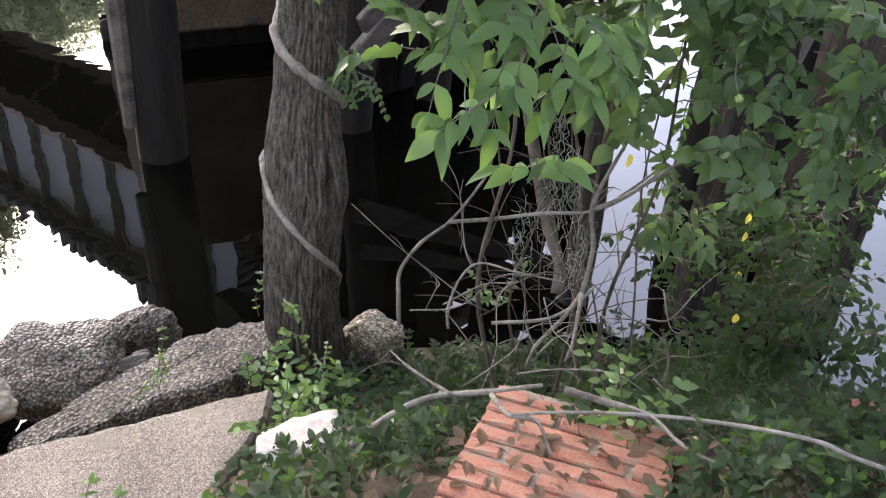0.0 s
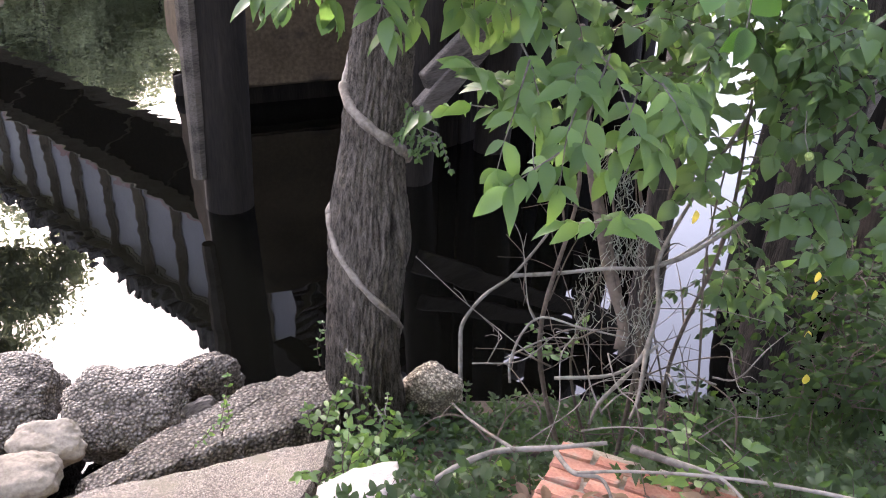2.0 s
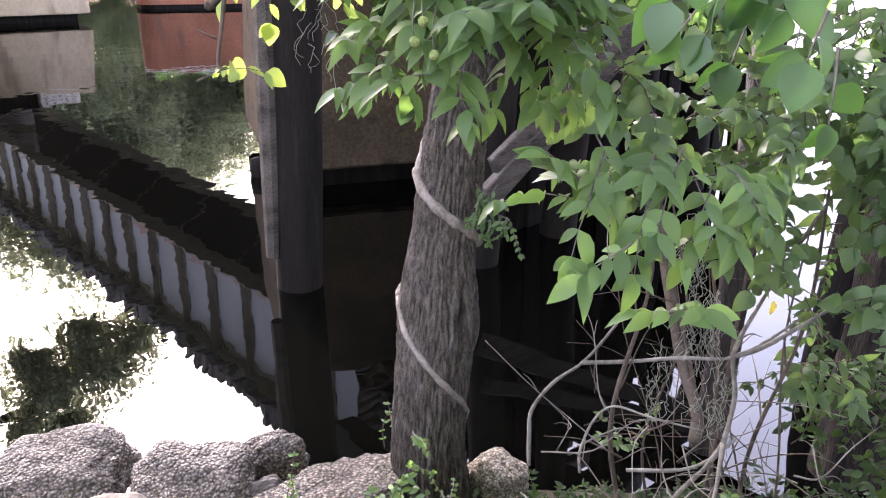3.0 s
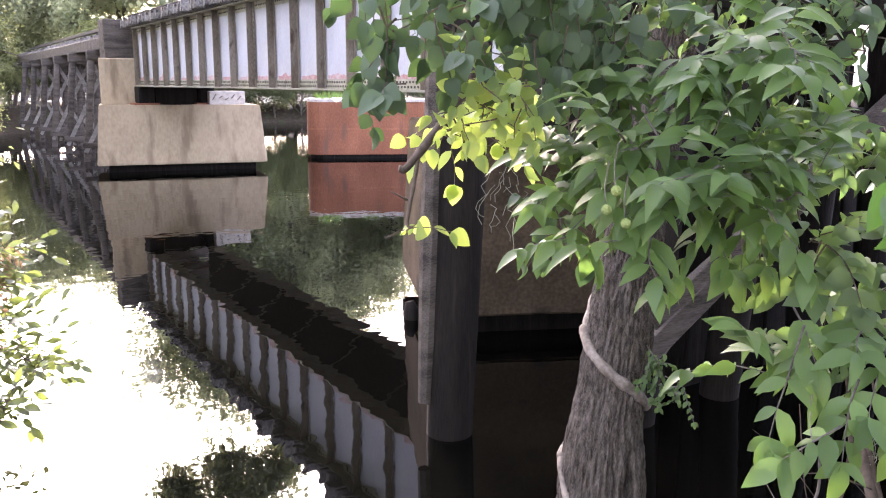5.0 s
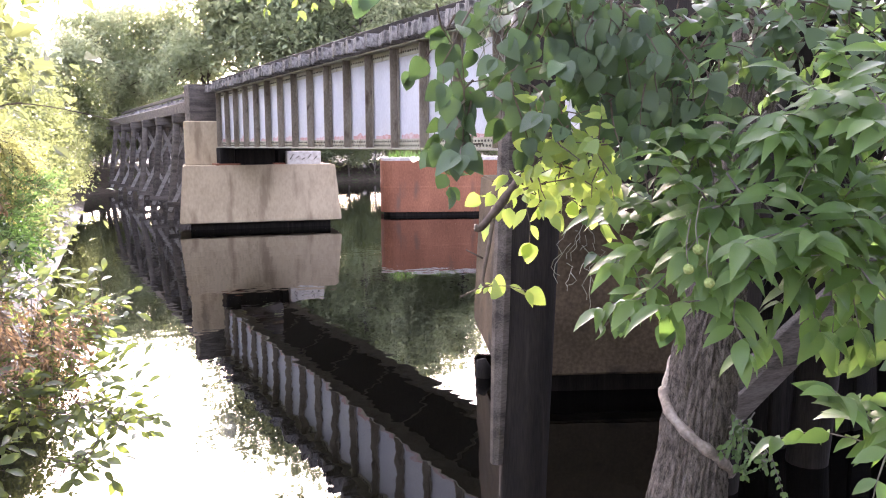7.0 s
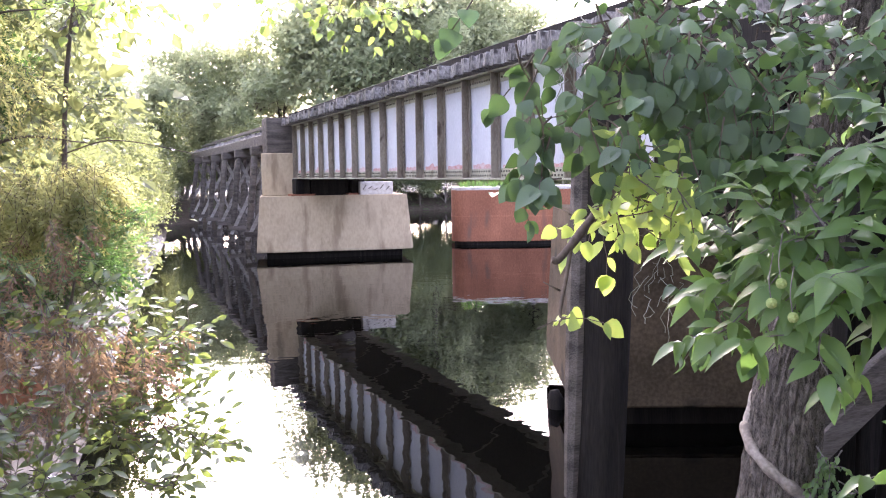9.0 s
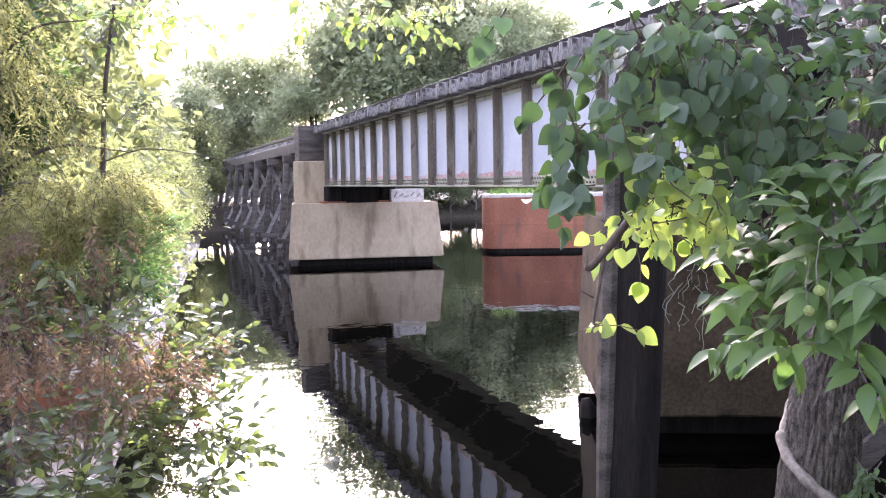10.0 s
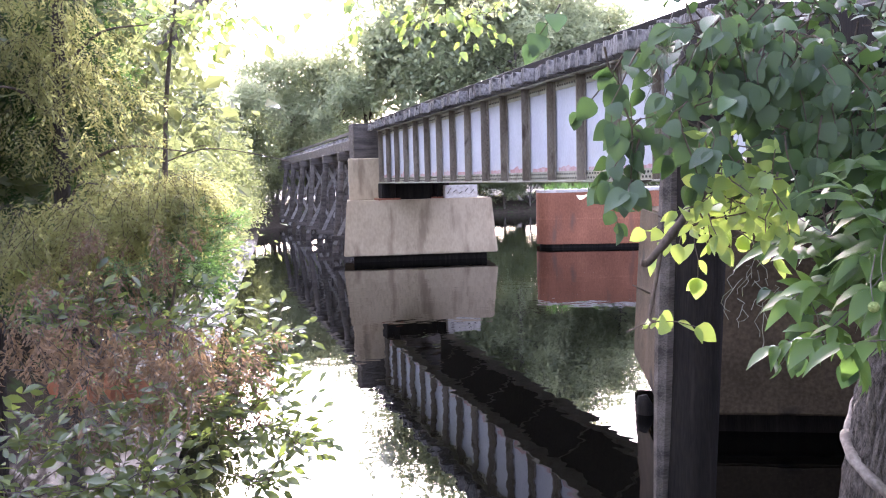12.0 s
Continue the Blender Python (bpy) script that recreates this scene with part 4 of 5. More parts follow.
branch([([(1.807, 1.383, 1.187), (1.852, 1.411, 1.277), (1.889, 1.517, 1.436), (1.981, 1.668, 1.677), (2.08, 1.796, 1.883), (2.252, 1.974, 2.2)], 0.03, 0.02),
        ([(1.869, 1.447, 1.376), (1.914, 1.638, 1.793), (1.942, 1.718, 1.912), (2.059, 1.718, 2.071)], 0.01, 0.006)], "slim dark shrub stem draped with grey moss", TWIG_DARK)
branch([([(0.745, 1.399, 1.19), (0.843, 1.362, 1.245), (0.958, 1.293, 1.29), (1.072, 1.178, 1.304), (1.18, 1.058, 1.328)], 0.014, 0.008),
        ([(0.995, 1.241, 1.305), (1.036, 1.423, 1.273), (1.105, 1.576, 1.228)], 0.007, 0.004),
        ([(1.026, 1.128, 1.349), (0.936, 1.015, 1.406), (0.962, 0.946, 1.41), (0.899, 0.861, 1.395)], 0.009, 0.005)], "fallen pale grey branch lying across the bank")
branch([([(0.914, 0.993, 1.434), (1.002, 0.89, 1.446), (1.118, 0.716, 1.462), (1.192, 0.532, 1.491), (1.228, 0.362, 1.522), (1.247, 0.288, 1.511), (1.27, 0.193, 1.503)], 0.005, 0.0075),
        ([(1.113, 0.855, 1.441), (1.118, 0.716, 1.462), (1.072, 0.604, 1.462), (1.079, 0.493, 1.457)], 0.006, 0.004),
        ([(1.087, 0.941, 1.436), (1.111, 0.821, 1.443), (1.131, 0.704, 1.448)], 0.014, 0.012)], "fallen grey branch lying over the bricks")
tw = random.Random(31)
for i in range(34):
    g0 = blob(tw, (1.539, 1.275, 1.208), (0.55, 0.5, 0.18))[0]
    g0.z = max(g0.z, ground_z(g0.x, g0.y) + 0.02)
    d = Vector((tw.uniform(-1, 1), tw.uniform(-1, 1), tw.uniform(-0.1, 0.6))).normalized() * tw.uniform(0.2, 0.55)
    kink = [Vector((tw.uniform(-0.05, 0.05), tw.uniform(-0.05, 0.05), tw.uniform(-0.03, 0.06))) for _ in range(3)]
    paths = [([g0, g0 + d * 0.3 + kink[0], g0 + d * 0.65 + kink[1], g0 + d + kink[2]], tw.uniform(0.0025, 0.005), 0.0012)]
    for s in (0.35, 0.6):
        k0 = g0 + d * s + kink[0 if s < 0.5 else 1]
        e = Vector((tw.uniform(-1, 1), tw.uniform(-1, 1), tw.uniform(-0.3, 0.8))) * 0.09
        paths.append(([k0, k0 + e * 0.5 + Vector((0, 0, 0.01)), k0 + e], 0.0022, 0.0008))
    branch(paths, "thin bare grey twig in the undergrowth", tw.choice((TWIG, TWIG, TWIG_DARK)), "loose twigs", "twig")

# dark trunks beyond the bank
for i, (q, r) in enumerate((((3.845, 1.469, 0.874), 0.17), ((4.234, 1.031, 0.553), 0.25), ((3.48, 2.129, 1.062), 0.08))):
    t = thing("dark_trunk", (q[0], q[1], -0.3), "dark shaded tree trunk overgrown with leafy vines", "tree", "dark trunks")
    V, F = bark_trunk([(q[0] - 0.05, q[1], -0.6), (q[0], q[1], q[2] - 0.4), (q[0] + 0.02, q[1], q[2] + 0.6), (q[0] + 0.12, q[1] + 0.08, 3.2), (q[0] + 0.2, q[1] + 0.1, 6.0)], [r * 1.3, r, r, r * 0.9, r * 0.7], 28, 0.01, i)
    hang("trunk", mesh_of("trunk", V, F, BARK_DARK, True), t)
    # Unseen crowns above the view, added to shade the bank below.
    cr = random.Random(90 + i)
    tip = Vector((q[0] + 0.2, q[1] + 0.1, 5.9))
    mats = []
    for _ in range(9):
        e = tip + Vector((cr.uniform(-3.0, 0.4), cr.uniform(-2.8, 0.8), cr.uniform(-0.3, 1.6)))
        V, F = stem([tip - Vector((0, 0, 0.6)), tip.lerp(e, 0.5) + Vector((0, 0, 0.25)), e], 0.05, 0.015, 6)
        hang("limb", mesh_of("limb", V, F, BARK_DARK, True), t)
        for _ in range(650):
            v = Vector((cr.gauss(0, 0.5), cr.gauss(0, 0.5), cr.gauss(0, 0.35)))
            mats.append(leaf_pose(e + v, (cr.uniform(-1, 1), cr.uniform(-1, 1), cr.uniform(-0.9, 0.3)), 0.13 * cr.uniform(0.6, 1.2), cr, 0.8))
    V, F = cast(SMALL, mats)
    hang("crown", mesh_of("crown", V, F, LEAF_SHADED), t, "unseen leafy crown added to shade the bank", kind="stuff")

# ---- leafy shrubs over the bank ----
SR = random.Random(17)


def shrub(name, at, label, category, clumps, shape, mat, wood, size, single, leaf_label="", face=None, pairs=5, length=0.4, droop=0.5, tilt=0.5, opposite=True, lean=None, group=""):
    """clumps: (centre, radii, twigs). Twigs point away from the plant's foot."""
    o = thing(name, at, label, category, group)
    sprays = []
    for c, r, k in clumps:
        for _ in range(k):
            p, v = blob(SR, c, r)
            w = v + Vector((SR.uniform(-0.6, 0.6), SR.uniform(-0.6, 0.6), SR.uniform(-0.5, 0.4)))
            if lean:
                w += Vector(lean)
            ln = length * SR.uniform(0.6, 1.2)
            p = p - w.normalized() * ln * 0.5
            sprays.append(spray(p, w, ln, size, SR, pairs, droop, opposite, tilt=tilt, face=face))
    foliage(o, sprays, shape, mat, wood, single, leaf_label, SR)
    return o


TO_EYE = (-0.55, -0.7, 0.75)
bb = shrub("buttonbush", (1.5, 0.9, 0.6), "leafy green shrub with ovate leaves and round fruit heads", "shrub",
      [((1.34, 1.333, 2.28), (0.10, 0.10, 0.08), 3), ((1.504, 1.252, 2.221), (0.15, 0.15, 0.11), 4), ((1.318, 1.224, 1.94), (0.02, 0.02, 0.03), 1),
       ((0.924, 1.755, 2.758), (0.12, 0.12, 0.10), 9), ((1.076, 1.656, 2.662), (0.16, 0.14, 0.14), 14), ((1.208, 1.58, 2.648), (0.14, 0.14, 0.16), 12), ((1.218, 1.627, 2.964), (0.18, 0.16, 0.14), 12), ((1.13, 1.791, 2.967), (0.12, 0.14, 0.12), 8), ((1.179, 1.527, 2.222), (0.07, 0.09, 0.08), 4), ((1.034, 2.036, 2.67), (0.10, 0.10, 0.13), 11), ((1.104, 2.035, 2.896), (0.08, 0.10, 0.12), 8), ((1.017, 2.074, 2.463), (0.05, 0.06, 0.04), 3), ((0.908, 1.726, 2.525), (0.06, 0.06, 0.04), 2)],
      [OVATE, OVATE_B], LEAF_PALE, TWIG, 0.10, 300, face=(-0.35, -0.45, 1.0), length=0.26, droop=0.12, tilt=0.4, lean=(-0.6, -0.25, -0.1))
front = thing("buttonbush_branch", (1.281, 1.349, 2.315), "pale green leafy branch reaching over the water", "branch")
front_sprays = []
for a, z in (((1.175, 1.422, 2.347), (0.998, 1.399, 2.122)), ((1.219, 1.298, 2.239), (1.092, 1.278, 2.086)), ((1.136, 1.281, 2.147), (1.002, 1.339, 2.087)), ((1.351, 1.297, 2.356), (1.188, 1.269, 2.166)), ((1.219, 1.484, 2.37), (1.171, 1.361, 2.277)), ((1.402, 1.232, 2.26), (1.281, 1.218, 2.081)), ((1.287, 1.237, 1.912), (1.346, 1.188, 1.942))):
    a, z = Vector(a), Vector(z)
    front_sprays.append(spray(a, z - a, (z - a).length, 0.105, SR, 4, 0.25, True, 0.12, 0.3, (-0.5, -0.6, 0.9)))
foliage(front, front_sprays, [OVATE, OVATE_B], LEAF_PALE, TWIG, 300, rng=SR)
for q in ((0.797, 1.696, 2.668), (0.813, 1.674, 2.591), (0.774, 1.701, 2.623), (1.077, 1.304, 2.092), (1.27, 1.591, 2.923), (1.808, 0.896, 2.068)):
    bm = bmesh.new()
    bmesh.ops.create_icosphere(bm, subdivisions=3, radius=0.0125)
    for v in bm.verts:
        v.co *= 1 + 0.06 * noise.noise(v.co * 400)
    hang("fruit_head", bm_mesh("fruit_head", bm, FRUIT, True), bb, "round pale green fruit head", at=bb.matrix_basis.inverted() @ Matrix.Translation(q))
    V, F = stem([q, Vector(q) + Vector((0.02, 0.03, 0.05)), Vector(q) + Vector((0.05, 0.05, 0.11))], 0.0012, 0.0016, 4)
    hang("fruit_stalk", mesh_of("fruit_stalk", V, F, TWIG), bb)
tallow = shrub("tallow_tree", (1.3, 1.7, 0.6), "tree branches hung with dark heart-shaped pointed leaves", "tree",
      [((0.345, 2.077, 3.151), (0.06, 0.08, 0.08), 4), ((0.364, 2.058, 3.012), (0.06, 0.08, 0.08), 5), ((0.37, 2.098, 2.887), (0.05, 0.06, 0.05), 3), ((0.624, 2.109, 3.272), (0.15, 0.14, 0.09), 17), ((0.557, 2.109, 3.056), (0.12, 0.12, 0.10), 9), ((0.837, 2.092, 3.216), (0.16, 0.16, 0.12), 24), ((0.844, 2.119, 2.99), (0.15, 0.16, 0.09), 9), ((1.071, 2.066, 3.125), (0.15, 0.16, 0.16), 22), ((1.068, 2.219, 2.499), (0.06, 0.06, 0.10), 4), ((1.075, 2.143, 2.77), (0.10, 0.12, 0.1), 9), ((0.92, 2.058, 3.181), (0.20, 0.14, 0.10), 8), ((0.2, 2.136, 3.321), (0.03, 0.03, 0.03), 1)],
      [HEART, HEART_B], LEAF_TALLOW, TWIG_DARK, 0.064, 300, face=(-0.4, -0.9, 0.45), length=0.2, pairs=4, droop=0.9, tilt=0.8, opposite=False, lean=(-0.3, 0, -0.5))
near_sprig = thing("tallow_sprig", (0.848, 0.868, 2.819), "close tallow sprig with large round leaves and green berries", "sprig")
sp = []
for a, z in (((0.812, 0.913, 2.854), (0.642, 0.94, 2.743)), ((0.852, 0.873, 2.837), (0.731, 0.863, 2.672)), ((0.891, 0.832, 2.82), (0.817, 0.815, 2.698)), ((0.895, 0.776, 2.696), (0.83, 0.756, 2.584)), ((0.59, 0.873, 2.85), (0.537, 0.877, 2.78)), ((0.618, 0.821, 2.859), (0.567, 0.826, 2.79)), ((0.639, 0.778, 2.883), (0.59, 0.784, 2.815)), ((0.616, 0.82, 2.804), (0.562, 0.823, 2.735)), ((0.655, 0.739, 2.839), (0.605, 0.744, 2.772)), ((0.663, 0.708, 2.772), (0.61, 0.712, 2.705))):
    a, z = Vector(a), Vector(z)
    sp.append(spray(a, z - a, (z - a).length, 0.07, SR, 2, 0.5, False, 0.12, 0.8, (-0.2, -0.4, 0.9)))
foliage(near_sprig, sp, [HEART, HEART_B], LEAF_SPRIG, TWIG, 60, rng=SR)
for i in range(11):
    q = blob(SR, (0.654, 0.904, 2.679), (0.022, 0.022, 0.032))[0]
    bm = bmesh.new()
    bmesh.ops.create_icosphere(bm, subdivisions=2, radius=0.0075)
    hang("berry", bm_mesh("berry", bm, FRUIT, True), near_sprig, at=near_sprig.matrix_basis.inverted() @ Matrix.Translation(q))
lit = shrub("sunlit_sapling", (1.2, 2.3, 0.5), "small sapling with sunlight put into its yellow-green leaf colour", "sapling",
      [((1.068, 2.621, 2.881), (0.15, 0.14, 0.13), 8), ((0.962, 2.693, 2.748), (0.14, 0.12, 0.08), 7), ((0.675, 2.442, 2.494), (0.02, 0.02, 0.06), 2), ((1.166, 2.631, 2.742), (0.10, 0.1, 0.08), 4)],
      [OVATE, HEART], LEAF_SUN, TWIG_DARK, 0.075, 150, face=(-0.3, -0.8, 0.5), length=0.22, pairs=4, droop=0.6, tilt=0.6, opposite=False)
branch([([(0.982, 2.505, 3.045), (0.875, 2.47, 2.886), (0.755, 2.443, 2.768), (0.667, 2.46, 2.664), (0.642, 2.467, 2.659)], 0.022, 0.014), ([(0.702, 2.452, 2.701), (0.67, 2.432, 2.6), (0.638, 2.412, 2.501), (0.648, 2.397, 2.486)], 0.009, 0.005), ([(0.646, 2.426, 2.568), (0.588, 2.425, 2.598)], 0.004, 0.002)], "crooked dark limb hanging over the creek", TWIG_DARK, "", "crooked_limb")
canopy = shrub("overhanging_tree", (3.2, -0.6, 0.3), "leafy branches of a bank tree with toothed dark leaves", "tree",
      [((1.913, 1.347, 2.083), (0.16, 0.15, 0.12), 6), ((2.255, 0.952, 2.137), (0.24, 0.25, 0.16), 18), ((2.21, 0.695, 2.008), (0.2, 0.22, 0.22), 19), ((2.084, 0.916, 1.869), (0.16, 0.15, 0.10), 8), ((1.873, 1.236, 1.914), (0.08, 0.1, 0.08), 3), ((2.093, 0.614, 2.161), (0.12, 0.15, 0.2), 8), ((2.4, 0.99, 2.373), (0.4, 0.3, 0.16), 16), ((2.193, 1.415, 2.333), (0.3, 0.3, 0.10), 8), ((1.43, 1.597, 2.446), (0.14, 0.14, 0.12), 10), ((1.682, 1.633, 2.207), (0.12, 0.12, 0.12), 7), ((1.335, 1.677, 2.55), (0.12, 0.12, 0.1), 6), ((1.859, 1.255, 2.337), (0.2, 0.2, 0.2), 10), ((1.838, 2.138, 3.24), (0.35, 0.3, 0.2), 14), ((1.863, 1.942, 2.836), (0.25, 0.25, 0.25), 13)],
      [OVATE, HEART_B], LEAF, TWIG_DARK, 0.07, 300, face=TO_EYE, length=0.26, pairs=5, droop=0.25, tilt=0.6, lean=(-0.3, -0.1, -0.15))
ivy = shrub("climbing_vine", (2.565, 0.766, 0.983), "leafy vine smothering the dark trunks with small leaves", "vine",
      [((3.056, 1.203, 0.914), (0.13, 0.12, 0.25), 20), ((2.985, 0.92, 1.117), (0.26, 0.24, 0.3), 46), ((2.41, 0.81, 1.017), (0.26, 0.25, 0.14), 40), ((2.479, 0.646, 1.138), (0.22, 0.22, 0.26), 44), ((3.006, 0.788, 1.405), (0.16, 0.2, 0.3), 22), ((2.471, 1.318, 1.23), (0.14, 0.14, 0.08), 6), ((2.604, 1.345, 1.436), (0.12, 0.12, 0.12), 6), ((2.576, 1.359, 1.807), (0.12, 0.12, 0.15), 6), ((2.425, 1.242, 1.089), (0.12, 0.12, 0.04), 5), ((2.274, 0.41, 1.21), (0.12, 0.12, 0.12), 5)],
      [SMALL, OVATE], LEAF_SHADED, TWIG_DARK, 0.055, 200, face=TO_EYE, length=0.25, pairs=5, droop=0.4, tilt=0.8)
for q in ((2.549, 0.982, 1.382), (2.514, 0.968, 1.32), (2.194, 0.842, 1.154), (1.819, 1.198, 1.802), (2.439, 0.935, 1.185)):
    y_leaf = new("fallen_leaf", mesh_of("fallen_leaf", list(OVATE[0]), list(OVATE[1]), LEAF_YELLOW, True))
    y_leaf.matrix_basis = leaf_pose(Vector(q), Vector((0.1, -0.1, -1)), 0.06, SR, 0.3, (-0.6, -0.7, 0.3))
    tagged(y_leaf, "yellowed leaf caught in the vines", "leaf", "yellow leaves")
fern = shrub("trunk_creeper", (1.882, 2.505, 1.777), "small pinnate creeper growing from the tree trunk", "creeper",
      [((1.854, 2.479, 1.814), (0.03, 0.03, 0.1), 7), ((1.871, 2.393, 1.708), (0.05, 0.05, 0.05), 6)], [SMALL], LEAF, TWIG, 0.032, 150, face=TO_EYE, length=0.2, pairs=8, droop=0.7, lean=(0.3, -0.3, -0.3))

tc = shrub("trunk_seedling", (1.582, 2.614, 0.35), "sparse pale creeper on the foot of the tree trunk", "creeper",
      [((1.269, 2.272, 0.983), (0.02, 0.02, 0.05), 3), ((1.238, 2.229, 0.898), (0.03, 0.03, 0.03), 3), ((1.24, 2.074, 0.839), (0.08, 0.06, 0.03), 4)], [SMALL], LEAF_PALE, TWIG, 0.026, 90, face=TO_EYE, length=0.13, pairs=4, droop=0.3)
# hanging grey moss
mo = thing("hanging_moss", (1.953, 1.509, 1.711), "stringy grey moss hanging from the shrub stems", "moss")
pieces = []
for c, k in (((1.986, 1.581, 1.831), 60), ((1.915, 1.474, 1.625), 80), ((1.828, 1.559, 1.397), 30), ((1.757, 1.305, 1.434), 40), ((0.523, 2.134, 3.217), 22), ((1.036, 2.446, 2.576), 14)):
    for _ in range(k):
        p = blob(SR, c, (0.07, 0.07, 0.16))[0]
        pts = [p]
        for _ in range(5):
            pts.append(pts[-1] + Vector((SR.uniform(-0.02, 0.02), SR.uniform(-0.02, 0.02), SR.uniform(-0.035, 0.0))))
        pieces.append(tube(pts, [0.0013] * 6, 3))
V, F = join(pieces)
hang("strand_mass", mesh_of("strand_mass", V, F, MOSS), mo, kind="stuff")

# saplings between the shrub and the dark trunks
sapling = shrub("bank_sapling", (2.1, 1.35, 0.9), "thin sapling with toothed green leaves before the bright water", "sapling",
      [((2.419, 1.347, 2.16), (0.2, 0.2, 0.12), 5), ((2.143, 1.325, 1.921), (0.15, 0.15, 0.12), 3), ((2.475, 1.273, 2.3), (0.2, 0.2, 0.1), 10), ((2.11, 1.183, 1.70), (0.12, 0.12, 0.10), 2), ((2.111, 1.51, 2.12), (0.15, 0.15, 0.14), 8), ((2.364, 1.253, 2.07), (0.14, 0.14, 0.10), 2), ((2.309, 1.052, 2.2), (0.18, 0.18, 0.12), 5), ((2.059, 1.683, 2.3), (0.15, 0.15, 0.12), 8), ((2.3, 1.2, 1.35), (0.16, 0.16, 0.1), 7)]
      + [((2.273, 1.288, 2.591), (0.2, 0.2, 0.12), 10), ((2.31, 1.64, 2.816), (0.16, 0.16, 0.12), 8), ((2.426, 1.45, 2.435), (0.2, 0.2, 0.12), 11), ((2.315, 1.177, 2.443), (0.2, 0.2, 0.12), 11), ((2.272, 1.696, 2.642), (0.2, 0.2, 0.12), 11), ((2.18, 1.369, 2.456), (0.2, 0.2, 0.12), 11), ((2.17, 1.89, 2.732), (0.2, 0.2, 0.12), 11), ((2.349, 1.558, 2.8), (0.2, 0.2, 0.12), 11), ((2.313, 1.058, 2.227), (0.2, 0.2, 0.12), 11)],
      [OVATE, OVATE_B], LEAF, TWIG_DARK, 0.085, 120, face=TO_EYE, length=0.24, pairs=4, droop=0.35, tilt=0.6)
st = random.Random(57)
for i in range(10):
    foot = Vector((st.uniform(1.72, 2.25), st.uniform(1.18, 1.7), 0))
    foot.z = ground_z(foot.x, foot.y) - 0.03
    lean = Vector((st.uniform(-0.05, 0.4), st.uniform(-0.1, 0.5), st.uniform(1.2, 1.9)))
    bow = Vector((st.uniform(-0.1, 0.1), st.uniform(-0.1, 0.1), 0))
    r = st.choice((0.004, 0.006, 0.008, 0.013))
    paths = [([foot, foot + lean * 0.35 + bow, foot + lean * 0.7 - bow * 0.5, foot + lean], r, r * 0.5)]
    for f in (0.3, 0.45, 0.6, 0.75):
        k0 = foot + lean * f + bow * (0.6 if f < 0.5 else 0)
        e = Vector((st.uniform(-0.3, 0.3), st.uniform(-0.3, 0.3), st.uniform(0.0, 0.3)))
        paths.append(([k0, k0 + e * 0.5 + Vector((0, 0, 0.03)), k0 + e], r * 0.4, 0.0012))
    branch(paths, "slender dark shrub stem rising from the bank", TWIG_DARK, "shrub stems", "shrub_stem")
lit_b = shrub("sunlit_sapling", (1.0, 2.45, 0.4), "small sapling with sunlight put into its yellow-green leaf colour", "sapling",
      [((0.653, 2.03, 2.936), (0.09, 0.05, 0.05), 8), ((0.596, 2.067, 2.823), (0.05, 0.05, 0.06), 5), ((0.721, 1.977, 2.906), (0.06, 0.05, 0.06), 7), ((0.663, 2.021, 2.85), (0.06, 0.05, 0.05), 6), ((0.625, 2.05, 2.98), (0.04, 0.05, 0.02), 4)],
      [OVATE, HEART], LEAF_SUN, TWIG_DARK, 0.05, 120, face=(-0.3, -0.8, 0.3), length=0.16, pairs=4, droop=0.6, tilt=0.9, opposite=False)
top = shrub("overhanging_tree", (2.2, 2.2, 0.3), "leafy boughs of a bank tree hiding the trestle deck", "tree",
      [((1.04, 2.558, 3.47), (0.2, 0.15, 0.09), 14), ((1.241, 2.408, 3.42), (0.2, 0.15, 0.12), 18), ((1.40, 2.321, 3.33), (0.2, 0.15, 0.14), 18), ((1.28, 2.552, 3.25), (0.2, 0.15, 0.13), 16), ((1.491, 2.148, 3.28), (0.2, 0.15, 0.14), 16), ((1.53, 1.95, 3.27), (0.2, 0.15, 0.12), 14), ((1.58, 1.88, 3.025), (0.18, 0.15, 0.14), 14), ((1.435, 2.372, 3.105), (0.2, 0.15, 0.13), 14), ((1.329, 2.376, 2.927), (0.18, 0.14, 0.13), 14), ((1.7, 1.9, 3.4), (0.3, 0.2, 0.15), 14), ((1.15, 2.5, 3.15), (0.16, 0.12, 0.1), 9), ((1.889, 1.805, 3.015), (0.14, 0.14, 0.14), 12), ((1.862, 1.831, 3.167), (0.14, 0.14, 0.12), 8)],
      [HEART, OVATE], LEAF_TALLOW, TWIG_DARK, 0.066, 150, face=(-0.4, -0.7, 0.5), length=0.24, pairs=5, droop=0.5, tilt=0.8, opposite=False)

# ---- ground cover ----
cover = []
thick = []
